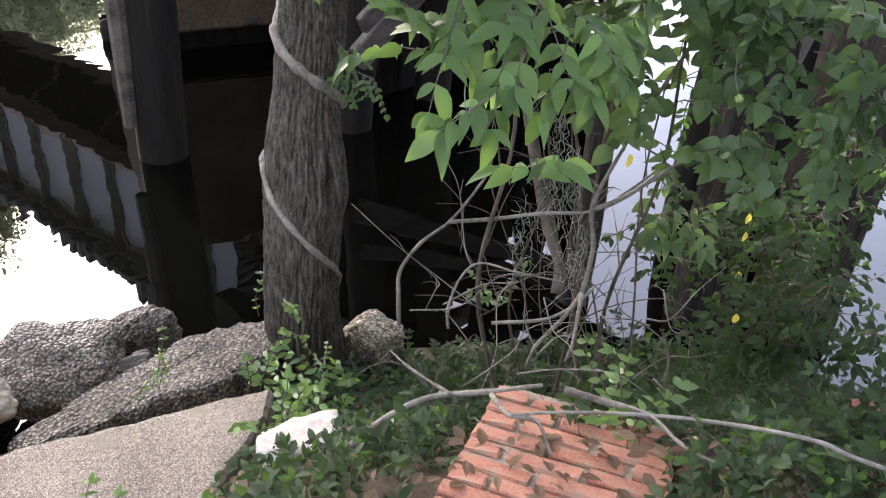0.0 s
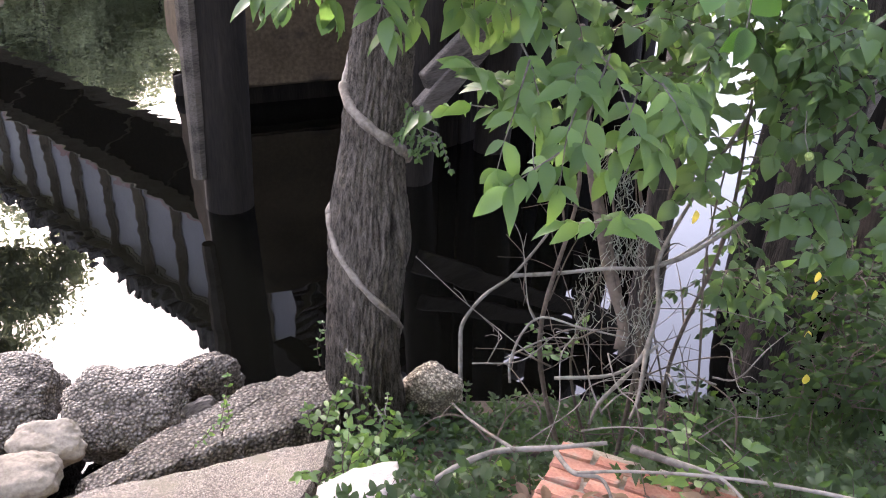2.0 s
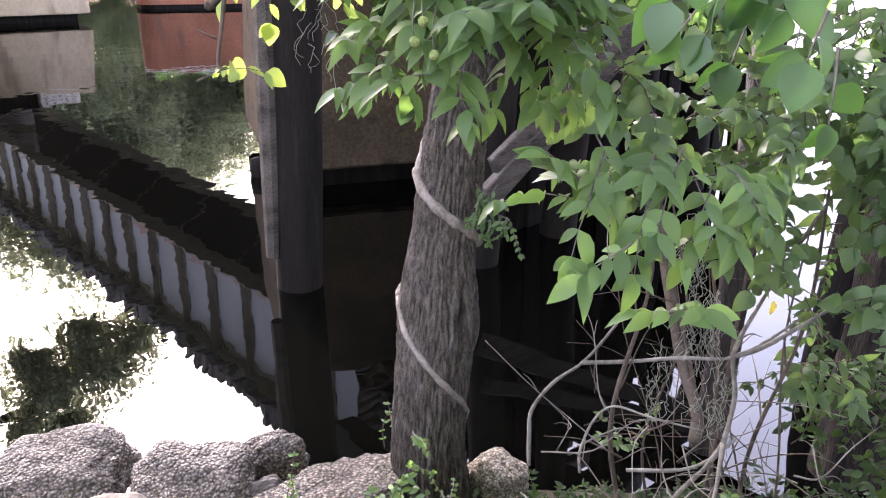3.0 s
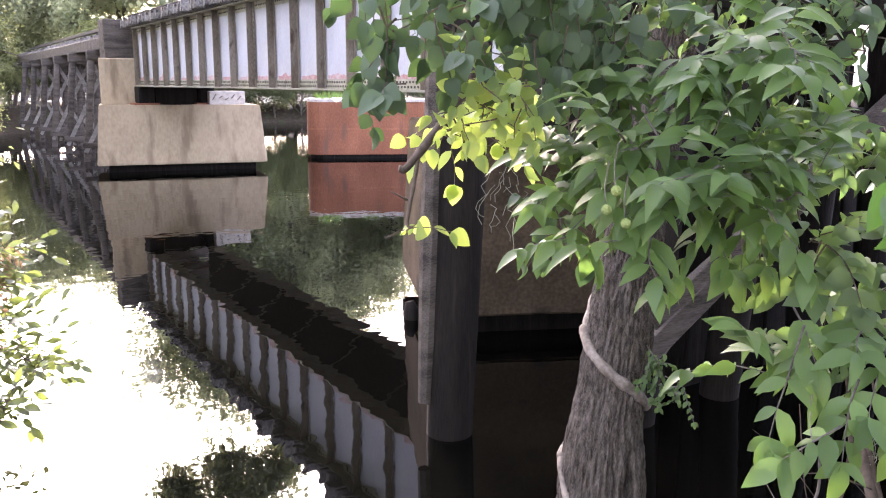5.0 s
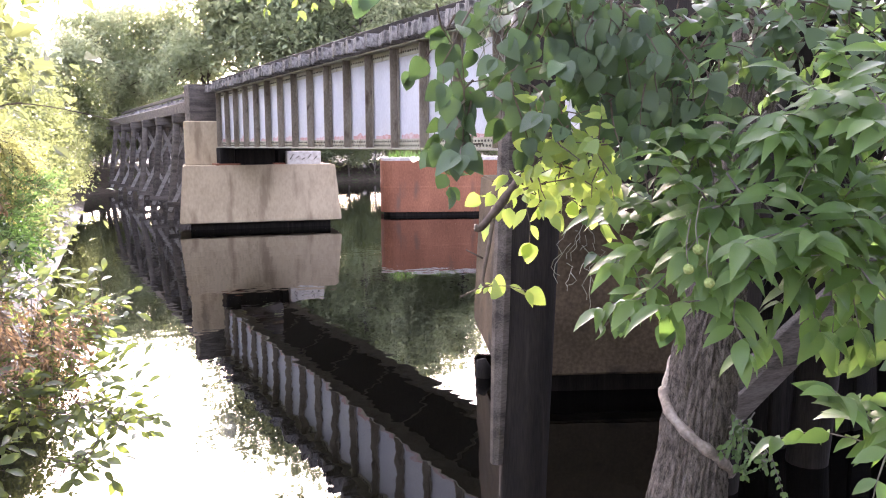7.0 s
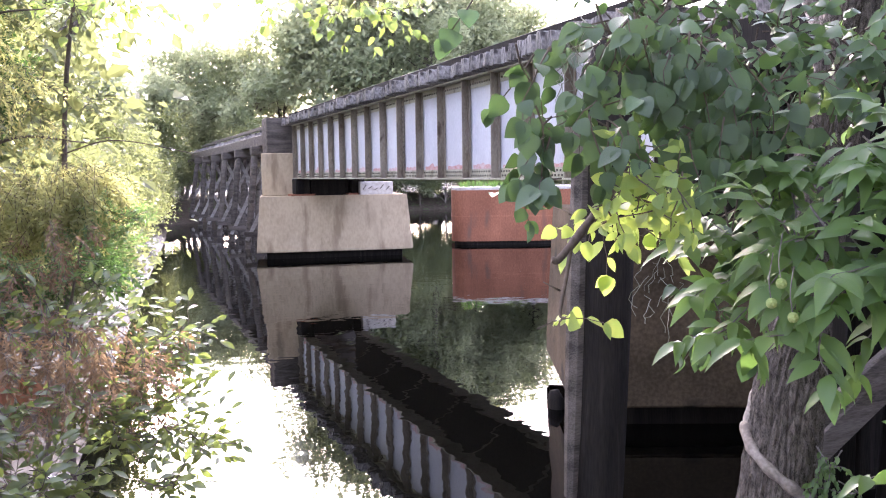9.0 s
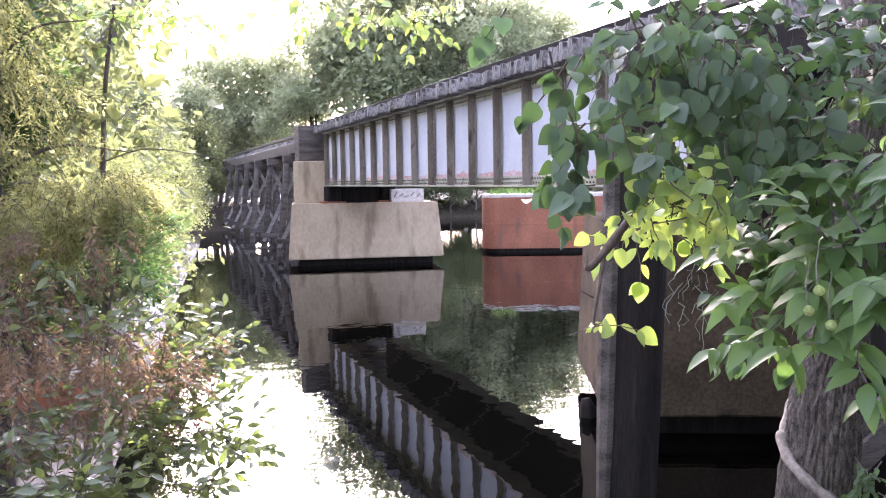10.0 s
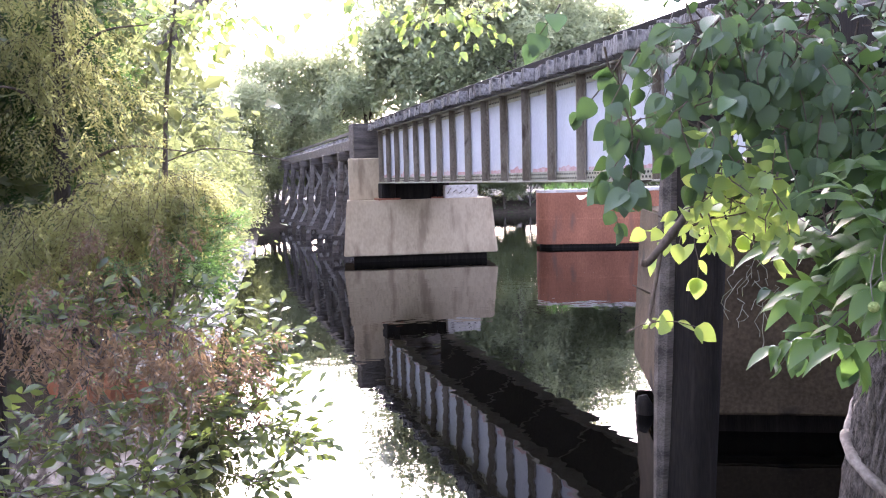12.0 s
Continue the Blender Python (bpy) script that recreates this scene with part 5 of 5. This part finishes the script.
for _ in range(11000):
    x, y = SR.uniform(-1.6, 3.4), SR.uniform(-2.6, 3.2)
    if ((x - 1.5) / 1.9) ** 2 + ((y - 0.6) / 2.6) ** 2 > 1 + 0.7 * noise.noise((x * 1.4, y * 1.4, 5)):
        continue
    z = ground_z(x, y)
    if z < 0.06:
        continue
    on_brick = fr.inverted() @ Vector((x, y, z + 0.05))
    if -0.03 < on_brick.x < 0.5 and -0.2 < on_brick.y < 0.98:
        continue
    side = x * 0.75 - y * 0.66
    if side < -0.62 and SR.random() > 0.06:
        continue
    dense = 1.0 if side > 0.4 else 0.75
    if SR.random() > dense:
        continue
    cover.append(spray((x, y, z), (SR.uniform(-0.7, 0.7), SR.uniform(-0.7, 0.7), 1.0), SR.uniform(0.05, 0.16) * (1.6 if side > 0.9 else 1), SR.uniform(0.026, 0.06), SR, 4, 0.3, True, tilt=1.0, face=(-0.2, -0.2, 1), r=0.002))
gc = thing("ground_cover", (1.2, 1.2, 1.0), "low green weeds and seedlings covering the bank", "weeds", kind="stuff")
foliage(gc, cover, [SMALL, OVATE], LEAF_SHADED, TWIG_DARK)
for q, k, s in (((0.997, 2.006, 0.7), 9, 0.05), ((1.399, 2.189, 0.5), 10, 0.05), ((0.40, 1.80, 0.72), 5, 0.04), ((1.248, 2.526, 0.5), 5, 0.05), ((0.87, 2.748, 0.55), 3, 0.03), ((1.712, 2.923, 0.4), 3, 0.03), ((0.782, 1.262, 1.1), 9, 0.04), ((0.225, 2.046, 0.70), 3, 0.04), ((2.448, 1.985, 0.6), 4, 0.05), ((1.188, 0.822, 1.3), 6, 0.05)):
    o = thing("seedling", q, "bright green leafy seedling sprouting on the bank", "seedling", "seedlings")
    foliage(o, [spray(Vector(q) + Vector((SR.uniform(-0.09, 0.09), SR.uniform(-0.09, 0.09), -0.02)), (SR.uniform(-1, 1), SR.uniform(-1, 1), 0.9), SR.uniform(0.12, 0.26), s, SR, 5, 0.5, True, tilt=0.5, face=TO_EYE) for _ in range(k)], [OVATE, SMALL], LEAF_PALE, TWIG_DARK, 120, rng=SR)
litter = []
for _ in range(2200):
    x, y = SR.gauss(1.2, 1.1), SR.gauss(0.9, 1.2)
    z = ground_z(x, y)
    if z > 0.05:
        litter.append(leaf_pose(Vector((x, y, z + 0.03)), (SR.uniform(-1, 1), SR.uniform(-1, 1), SR.uniform(-0.2, 0.3)), SR.uniform(0.03, 0.07), SR, 0.5))
V, F = cast(OVATE, litter)
tagged(new("leaf_litter", mesh_of("leaf_litter", V, F, DRY)), "dry brown leaves scattered over the soil", "leaf litter", kind="stuff")


# ---- the other bank's shrubs: cedar and glossy bushes ----
def cedar_mass(o, clumps, mat, size, rng, fine=9, down=0.4, side=0.07, bias=(0.3, -0.3)):
    """Feathery sprays: a drooping axis with side twigs in one plane, each set with scale leaves."""
    stems, mats = [], []
    for c, r, k in clumps:
        for _ in range(k):
            p, v = blob(rng, c, r)
            a = rng.uniform(0, 2 * math.pi)
            d = Vector((math.cos(a) + v.x * 0.8 + bias[0], math.sin(a) + v.y * 0.8 + bias[1], rng.uniform(-0.5, 0.5) - down)).normalized()
            flat = Vector((rng.uniform(-1, 1), rng.uniform(-1, 1), rng.uniform(0.2, 1.2)))
            pts = [p.copy()]
            step = side * rng.uniform(0.3, 0.42)
            for i in range(fine):
                d = (d + Vector((rng.uniform(-0.12, 0.12), rng.uniform(-0.12, 0.12), -0.10 * down + rng.uniform(-0.06, 0.06)))).normalized()
                p = p + d * step
                pts.append(p.copy())
                across = flat.cross(d).normalized()
                reach = side * (1.15 - 0.85 * i / fine) * rng.uniform(0.7, 1.15)
                for sgn in (1, -1):
                    w = (d * 0.75 + across * sgn + Vector((0, 0, -0.15 * down))).normalized()
                    for q in (0.2, 0.8):
                        way = w + Vector((rng.uniform(-0.35, 0.35), rng.uniform(-0.35, 0.35), rng.uniform(-0.35, 0.35)))
                        mats.append(leaf_pose(p + w * reach * q, way, size * rng.uniform(0.7, 1.25) * (1.1 - 0.4 * q), rng, 1.0) @ Matrix.Diagonal((1, 0.7, 1, 1)))
            stems.append(tube(pts[::3], [0.0016] * len(pts[::3]), 3))
    V, F = join(stems)
    hang("twig_mass", mesh_of("twig_mass", V, F, TWIG_DARK), o, kind="stuff")
    V, F = cast(CHIP, mats)
    hang("scale_leaves", mesh_of("scale_leaves", V, F, mat), o, kind="stuff")


CR = random.Random(23)
ce = thing("cedar", (-2.2, 5.6, 0.8), "feathery drooping cedar lit from behind by the sun", "cedar tree")
V, F = stem([(-1.62, 6.6, 0.3), (-1.57, 6.55, 2.2), (-1.53, 6.47, 3.5), (-1.45, 6.5, 5.2)], 0.075, 0.03, 10)
hang("trunk", mesh_of("trunk", V, F, BARK_DARK, True), ce)
for z, e in ((2.35, (-0.75, 5.6, 2.7)), (2.7, (-1.2, 5.4, 2.95)), (3.0, (-0.7, 5.9, 3.15)), (3.4, (-1.9, 5.6, 3.5)), (3.7, (-0.9, 6.1, 4.0)), (2.0, (-1.7, 5.3, 2.5))):
    V, F = stem([(-1.56, 6.53, z), Vector((-1.56, 6.53, z)).lerp(Vector(e), 0.5) + Vector((0, 0, 0.12)), e], 0.014, 0.004, 6)
    hang("limb", mesh_of("limb", V, F, TWIG_DARK, True), ce)
cedar_mass(ce, [((-1.603, 5.655, 2.643), (0.4, 0.4, 0.25), 200), ((-1.144, 5.645, 2.80), (0.35, 0.4, 0.25), 250), ((-0.80, 5.56, 2.86), (0.24, 0.3, 0.22), 150), ((-1.407, 6.192, 3.427), (0.5, 0.4, 0.4), 120), ((-1.6, 6.4, 4.0), (0.5, 0.4, 0.4), 200), ((-0.68, 5.75, 2.95), (0.14, 0.2, 0.12), 40)], CEDAR, 0.037, CR, 8, 0.7, 0.085)
# Backing cedar whose dark leaf colour supplies the shade behind the sunlit one.
cb = thing("shaded_cedar", (-3.0, 6.6, 0.8), "cedar standing behind the sunlit one, shade put into its dark leaf colour", "cedar tree")
V, F = stem([(-2.3, 7.3, 0.3), (-2.2, 7.4, 2.5), (-2.1, 7.5, 5.0)], 0.09, 0.04, 8)
hang("trunk", mesh_of("trunk", V, F, BARK_DARK, True), cb)
cedar_mass(cb, [((-1.9, 7.4, 3.769), (0.6, 0.5, 0.6), 260), ((-1.854, 7.086, 2.566), (0.7, 0.5, 0.5), 220), ((-1.15, 7.4, 2.5), (0.45, 0.4, 0.35), 80), ((-1.75, 7.5, 4.7), (0.6, 0.5, 0.5), 220), ((-1.065, 6.627, 2.433), (0.5, 0.4, 0.25), 120), ((-2.3, 6.9, 4.3), (0.5, 0.5, 0.7), 160)], LEAF_SHADED, 0.06, CR, 8, 0.5, 0.12)
cs = thing("young_cedar", (-1.2, 4.8, 0.7), "bright green young cedar branch over the creek", "cedar tree")
V, F = stem([(-1.15, 5.2, 0.5), (-0.95, 5.3, 1.6), (-0.75, 5.45, 2.6)], 0.02, 0.006, 6)
hang("trunk", mesh_of("trunk", V, F, TWIG_DARK, True), cs)
cedar_mass(cs, [((-0.59, 5.454, 2.678), (0.13, 0.15, 0.06), 34), ((-0.70, 5.40, 2.56), (0.17, 0.15, 0.07), 40), ((-0.907, 5.25, 2.45), (0.25, 0.2, 0.08), 30)], LEAF, 0.028, CR, 8, -0.25, 0.06, (0.6, -0.1))
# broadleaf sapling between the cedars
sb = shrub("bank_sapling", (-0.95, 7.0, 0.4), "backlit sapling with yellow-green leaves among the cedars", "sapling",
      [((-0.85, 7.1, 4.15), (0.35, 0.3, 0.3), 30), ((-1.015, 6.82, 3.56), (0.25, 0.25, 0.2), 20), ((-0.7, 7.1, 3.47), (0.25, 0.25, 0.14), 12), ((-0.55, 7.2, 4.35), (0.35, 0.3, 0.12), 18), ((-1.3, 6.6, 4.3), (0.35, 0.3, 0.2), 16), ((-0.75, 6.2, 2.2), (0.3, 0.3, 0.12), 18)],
      [OVATE, OVAL], LEAF_DIMMED, TWIG_DARK, 0.09, 0, face=(0, -0.6, 0.7), length=0.35, pairs=5, droop=0.5, opposite=False)
V, F = stem([(-0.95, 7.0, 0.2), (-0.9, 6.95, 2.2), (-0.85, 7.0, 3.5), (-0.7, 7.1, 4.6)], 0.03, 0.01, 8)
hang("trunk", mesh_of("trunk", V, F, TWIG_DARK, True), sb)
V, F = stem([(-0.9, 6.9, 3.1), (-0.55, 6.7, 3.2), (-0.1, 6.5, 3.12), (0.1, 6.45, 3.05)], 0.006, 0.002, 6)
hang("limb", mesh_of("limb", V, F, TWIG_DARK, True), sb)
branch([([(-0.42, 5.2, 4.4), (-0.385, 5.19, 4.0), (-0.366, 5.178, 3.793), (-0.33, 5.17, 3.55)], 0.006, 0.002), ([(-0.9, 5.2, 4.3), (-0.42, 5.2, 4.12), (0.2, 5.2, 4.2)], 0.012, 0.005)], "thin bare twig hanging above the creek", TWIG_DARK, "", "hanging_twig")
dr = thing("dead_cedar_branch", (-1.2, 4.2, 1.0), "dead cedar branch with rusty brown needles", "dead branch")
cedar_mass(dr, [((-0.738, 4.194, 2.112), (0.34, 0.34, 0.17), 29), ((-1.232, 4.144, 2.244), (0.34, 0.34, 0.15), 25), ((-0.98, 4.048, 2.012), (0.34, 0.34, 0.14), 21), ((-0.526, 4.605, 1.884), (0.2, 0.2, 0.17), 12), ((-1.019, 5.058, 2.622), (0.34, 0.34, 0.17), 28), ((-1.448, 4.635, 2.309), (0.37, 0.34, 0.24), 39), ((-0.744, 4.612, 2.083), (0.41, 0.34, 0.2), 70), ((-1.1, 4.731, 2.209), (0.42, 0.34, 0.2), 42), ((-1.219, 5.208, 2.461), (0.34, 0.34, 0.17), 23)], DRY, 0.036, CR, 7, 0.9, 0.06)
ws = thing("withered_sprig", (-1.218, 4.232, 2.082), "withered sprig of hanging reddish-brown leaves in the bush", "sprig")
V, F = stem([(-1.485, 4.247, 2.13), (-1.206, 4.239, 2.106), (-0.841, 4.272, 2.105)], 0.004, 0.002, 5)
hang("stalk", mesh_of("stalk", V, F, TWIG_DARK, True), ws)
withered = mesh_of("leaf", list(OVAL[0]), list(OVAL[1]), WITHERED, True)
for q in ((-1.218, 4.232, 2.082), (-1.16, 4.236, 2.068), (-1.093, 4.247, 2.08), (-1.054, 4.244, 2.045), (-0.997, 4.253, 2.064), (-1.321, 4.221, 2.108), (-0.944, 4.253, 2.043)):
    hang("leaf", withered, ws, at=ws.matrix_basis.inverted() @ leaf_pose(Vector(q), Vector((CR.uniform(-0.2, 0.2), CR.uniform(-0.2, 0.2), -1)), CR.uniform(0.12, 0.18), CR, 0.4, (-0.2, -0.9, 0.2)))
wb = shrub("glossy_bush", (-1.4, 3.6, 0.6), "glossy evergreen bush with oval leaves over the water", "bush",
      [((-1.308, 4.902, 2.257), (0.3, 0.3, 0.12), 35), ((-0.739, 4.833, 2.225), (0.28, 0.3, 0.1), 35), ((-0.463, 4.625, 1.996), (0.18, 0.2, 0.14), 25), ((-0.487, 4.4, 1.756), (0.22, 0.2, 0.12), 27), ((-0.829, 4.304, 1.877), (0.25, 0.2, 0.12), 33), ((-1.234, 4.009, 1.9), (0.26, 0.2, 0.16), 41), ((-0.911, 3.792, 1.733), (0.25, 0.2, 0.1), 35), ((-1.323, 3.709, 1.771), (0.2, 0.2, 0.1), 25), ((-0.19, 4.305, 1.691), (0.08, 0.1, 0.16), 11), ((-0.237, 4.776, 2.102), (0.1, 0.1, 0.08), 8), ((-0.236, 4.801, 1.596), (0.12, 0.12, 0.2), 16), ((-0.318, 5.15, 1.893), (0.12, 0.12, 0.14), 11), ((-0.443, 3.953, 1.588), (0.1, 0.1, 0.06), 11)],
      [OVAL], LEAF_GLOSSY, TWIG_DARK, 0.085, 300, face=(-0.2, -0.4, 0.9), length=0.28, pairs=5, droop=0.0, tilt=0.8, opposite=False, lean=(0.5, -0.2, 0.3))


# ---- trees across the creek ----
def far_tree(height, crown, seed, leaves=13000, size=0.34, mat=LEAF_HAZED):
    rr = random.Random(seed)
    o = thing("bank_tree", (0, 0, 0), "broadleaf tree on the creek bank, its leaf colour set for hazy backlight", "tree", "bank trees")
    V, F = stem([(0, 0, -0.3), (0.1, 0, height * 0.3), (rr.uniform(-0.4, 0.4), rr.uniform(-0.3, 0.3), height * 0.6), (rr.uniform(-0.6, 0.6), rr.uniform(-0.5, 0.5), height * 0.92)], height * 0.022, 0.05, 8)
    hang("trunk", mesh_of("trunk", V, F, BARK, True), o)
    limbs, ends = [], []
    for i in range(16):
        z = height * rr.uniform(0.22, 0.85)
        a = rr.uniform(0, 2 * math.pi)
        reach = crown * rr.uniform(0.55, 1.0) * (1.0 - 0.5 * max(0, z / height - 0.45))
        e = Vector((math.cos(a) * reach, math.sin(a) * reach, z + rr.uniform(0.2, 1.4)))
        limbs.append(stem([(0, 0, z - 0.4), (e.x * 0.5, e.y * 0.5, z + 0.3), e], height * 0.008, 0.02, 5, 4))
        ends += [e, Vector((e.x * 0.6, e.y * 0.6, e.z + 0.3))]
    ends.append(Vector((0, 0, height * 0.95)))
    V, F = join(limbs)
    hang("limb_mass", mesh_of("limb_mass", V, F, BARK), o)
    mats = []
    per = leaves // len(ends)
    for e in ends:
        r = crown * rr.uniform(0.22, 0.42)
        for _ in range(per):
            v = Vector((rr.gauss(0, 0.5), rr.gauss(0, 0.5), rr.gauss(0, 0.42)))
            mats.append(leaf_pose(e + v * r * 1.3, (rr.uniform(-1, 1), rr.uniform(-1, 1), rr.uniform(-0.9, 0.3)), size * rr.uniform(0.5, 1.2), rr, 1.0))
    V, F = cast(CHIP, mats)
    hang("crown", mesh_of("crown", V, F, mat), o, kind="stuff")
    return o


kinds = [far_tree(11, 3.2, 1), far_tree(13.5, 3.8, 2), far_tree(9, 3.0, 3), far_tree(5, 2.4, 4, 10000, 0.22, LEAF_DIMMED), far_tree(2.6, 1.8, 5, 9000, 0.15, LEAF_DIMMED)]
tr = random.Random(41)
bank_trees_a = [(-3.5, 13, 3, 1.0), (-4.5, 18, 0, 0.9), (-2.5, 23, 4, 1.0), (-5, 26, 1, 0.9), (-2.2, 31, 3, 1.0), (-5, 36, 0, 1.0), (-1.5, 38, 4, 1.1), (-4, 44, 1, 1.0), (-0.5, 45, 3, 0.9), (-7, 52, 1, 1.2), (0.8, 52, 4, 1.2), (-1, 58, 2, 1.0), (2.5, 60, 3, 1.1), (4, 72, 2, 1.0), (0, 82, 0, 1.0), (9, 84, 2, 1.1), (11, 63, 3, 1.0), (12, 72, 0, 1.0), (21, 68, 0, 1.2), (26, 66, 1, 1.1)]
# (-8, -3), (-2.5, -7) and (3, -9) stand unseen behind the camera for shade.
bank_trees_b = [(31, 70, 1, 1.2), (37, 68, 0, 1.2), (43, 72, 1, 1.1), (50, 70, 0, 1.1), (58, 74, 1, 1.1), (67, 72, 0, 1.1), (18, 62, 4, 1.2), (25, 62.5, 4, 1.3), (33, 63, 4, 1.3), (40, 64, 3, 1.0), (14, 61, 4, 1.0), (22, 78, 1, 1.4), (33, 82, 1, 1.2), (-8, -3, 1, 1.0), (-2.5, -7, 1, 1.0), (3.0, -9, 0, 1.0), (20.5, 73, 1, 1.9), (24, 71, 1, 1.9), (29.5, 74, 1, 1.5), (35, 73, 1, 1.45)]
bank_trees_c = [(41, 76, 1, 1.4), (48, 76, 1, 1.25), (56, 78, 1, 1.05), (26.5, 80, 1, 1.7), (38, 84, 1, 1.4), (12.5, 62, 4, 1.4), (17, 61.5, 3, 0.8), (21, 61.5, 3, 0.9), (27.5, 62, 3, 0.9), (36, 64, 3, 1.0), (46, 65, 3, 1.2), (54, 66, 3, 1.2), (64, 67, 3, 1.3), (-1.9, 11, 4, 0.8), (-3.2, 9, 3, 0.9), (-1.5, 14.5, 4, 0.7), (-1.2, 20, 4, 0.8), (-0.9, 26, 4, 0.9), (0.2, 30, 4, 0.7), (0.7, 36, 4, 0.7)]
bank_trees_d = [(0.3, 41, 4, 1.0), (1.6, 50, 4, 0.9), (2.2, 56, 4, 0.9), (-4, 6.5, 3, 0.8), (3.5, 55.5, 4, 0.8), (4.5, 59, 4, 0.9), (1.5, 54.5, 4, 0.9), (6.5, 60, 4, 0.7), (1.8, 49, 4, 0.7)]
shore_row = [(9.0 + 2.3 * i, 60.3 + 0.14 * i + 0.25 * (i % 3 - 1), 3 if i % 3 == 0 else 4, 0.75 if i % 3 == 0 else 1.0 + 0.1 * (i % 4)) for i in range(24)]
horizon_trees = [(5, 64, 4, 1.0), (1.0, 47, 4, 0.8), (-0.5, 33, 4, 0.8), (-2.0, 17, 4, 0.9), (6, 78, 1, 1.0), (9.5, 82, 1, 1.1), (13, 80, 1, 1.05), (3, 70, 0, 0.9), (15.5, 77, 1, 1.2), (8, 76, 0, 0.9), (1.5, 66, 0, 0.8), (-1.5, 62, 0, 0.85)]
places = bank_trees_a + bank_trees_b + bank_trees_c + bank_trees_d + shore_row + horizon_trees
used = set()
for x, y, k, s in places:
    m = pose(x, y, max(ground_z(x, y), 0.0) - 0.1, 0, 0, tr.uniform(0, 360)) @ Matrix.Diagonal((s, s, s, 1))
    if k in used:
        o = copy_thing(kinds[k], m)
        o.matrix_basis = m
    else:
        used.add(k)
        kinds[k].matrix_basis = m

# spray hanging into the top of the view, sunlight put into its leaf colour
hb = shrub("overhead_branch", (0.6, 6.6, 5.2), "yellow-green branch hanging above the creek, sunlight put into its leaf colour", "branch",
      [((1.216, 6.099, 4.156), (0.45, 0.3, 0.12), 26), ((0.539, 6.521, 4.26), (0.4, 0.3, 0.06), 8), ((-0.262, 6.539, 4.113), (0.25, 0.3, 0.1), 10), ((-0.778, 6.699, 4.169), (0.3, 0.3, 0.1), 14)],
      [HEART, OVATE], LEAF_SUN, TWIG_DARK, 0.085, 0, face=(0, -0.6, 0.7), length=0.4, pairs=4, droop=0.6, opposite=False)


# tall tree leaning over the bridge, its crown above the view
lt = thing("leaning_bank_tree", (-2.6, 21.5, 0.6), "tall bank tree leaning over the bridge with a leafy crown", "tree")
V, F = stem([(-2.6, 21.5, 0.5), (-2.0, 21.5, 5), (1.2, 22, 8.8), (4.5, 22.3, 9.8), (7.5, 22.5, 9.2)], 0.24, 0.06, 10)
hang("trunk", mesh_of("trunk", V, F, BARK, True), lt)
lr = random.Random(77)
mats = []
# Crown clumps placed to keep the low sun off the bank.
for c, r, k in (((4.9, 22, 9.2), 1.0, 2600), ((4.6, 22, 8.3), 0.6, 1200), ((6.4, 22, 9.0), 1.1, 3400), ((5.4, 22.6, 10.9), 0.9, 2400), ((6.0, 22, 7.9), 0.7, 1300), ((7.5, 22, 8.4), 0.8, 1500), ((4.1, 21.6, 9.9), 0.5, 600)):
    for _ in range(k):
        v = Vector((lr.gauss(0, 0.5), lr.gauss(0, 0.5), lr.gauss(0, 0.42)))
        q = Vector(c) + v * r
        # Gap left so that sun reaches the sapling.
        if abs(q.x - 5.2) < 0.4 and abs(q.z - 10.2) < 0.45:
            continue
        mats.append(leaf_pose(q, (lr.uniform(-1, 1), lr.uniform(-1, 1), lr.uniform(-0.9, 0.3)), 0.19 * lr.uniform(0.5, 1.2), lr, 1.0))
V, F = cast(SMALL, mats)
hang("crown", mesh_of("crown", V, F, LEAF_HAZED), lt, kind="stuff")
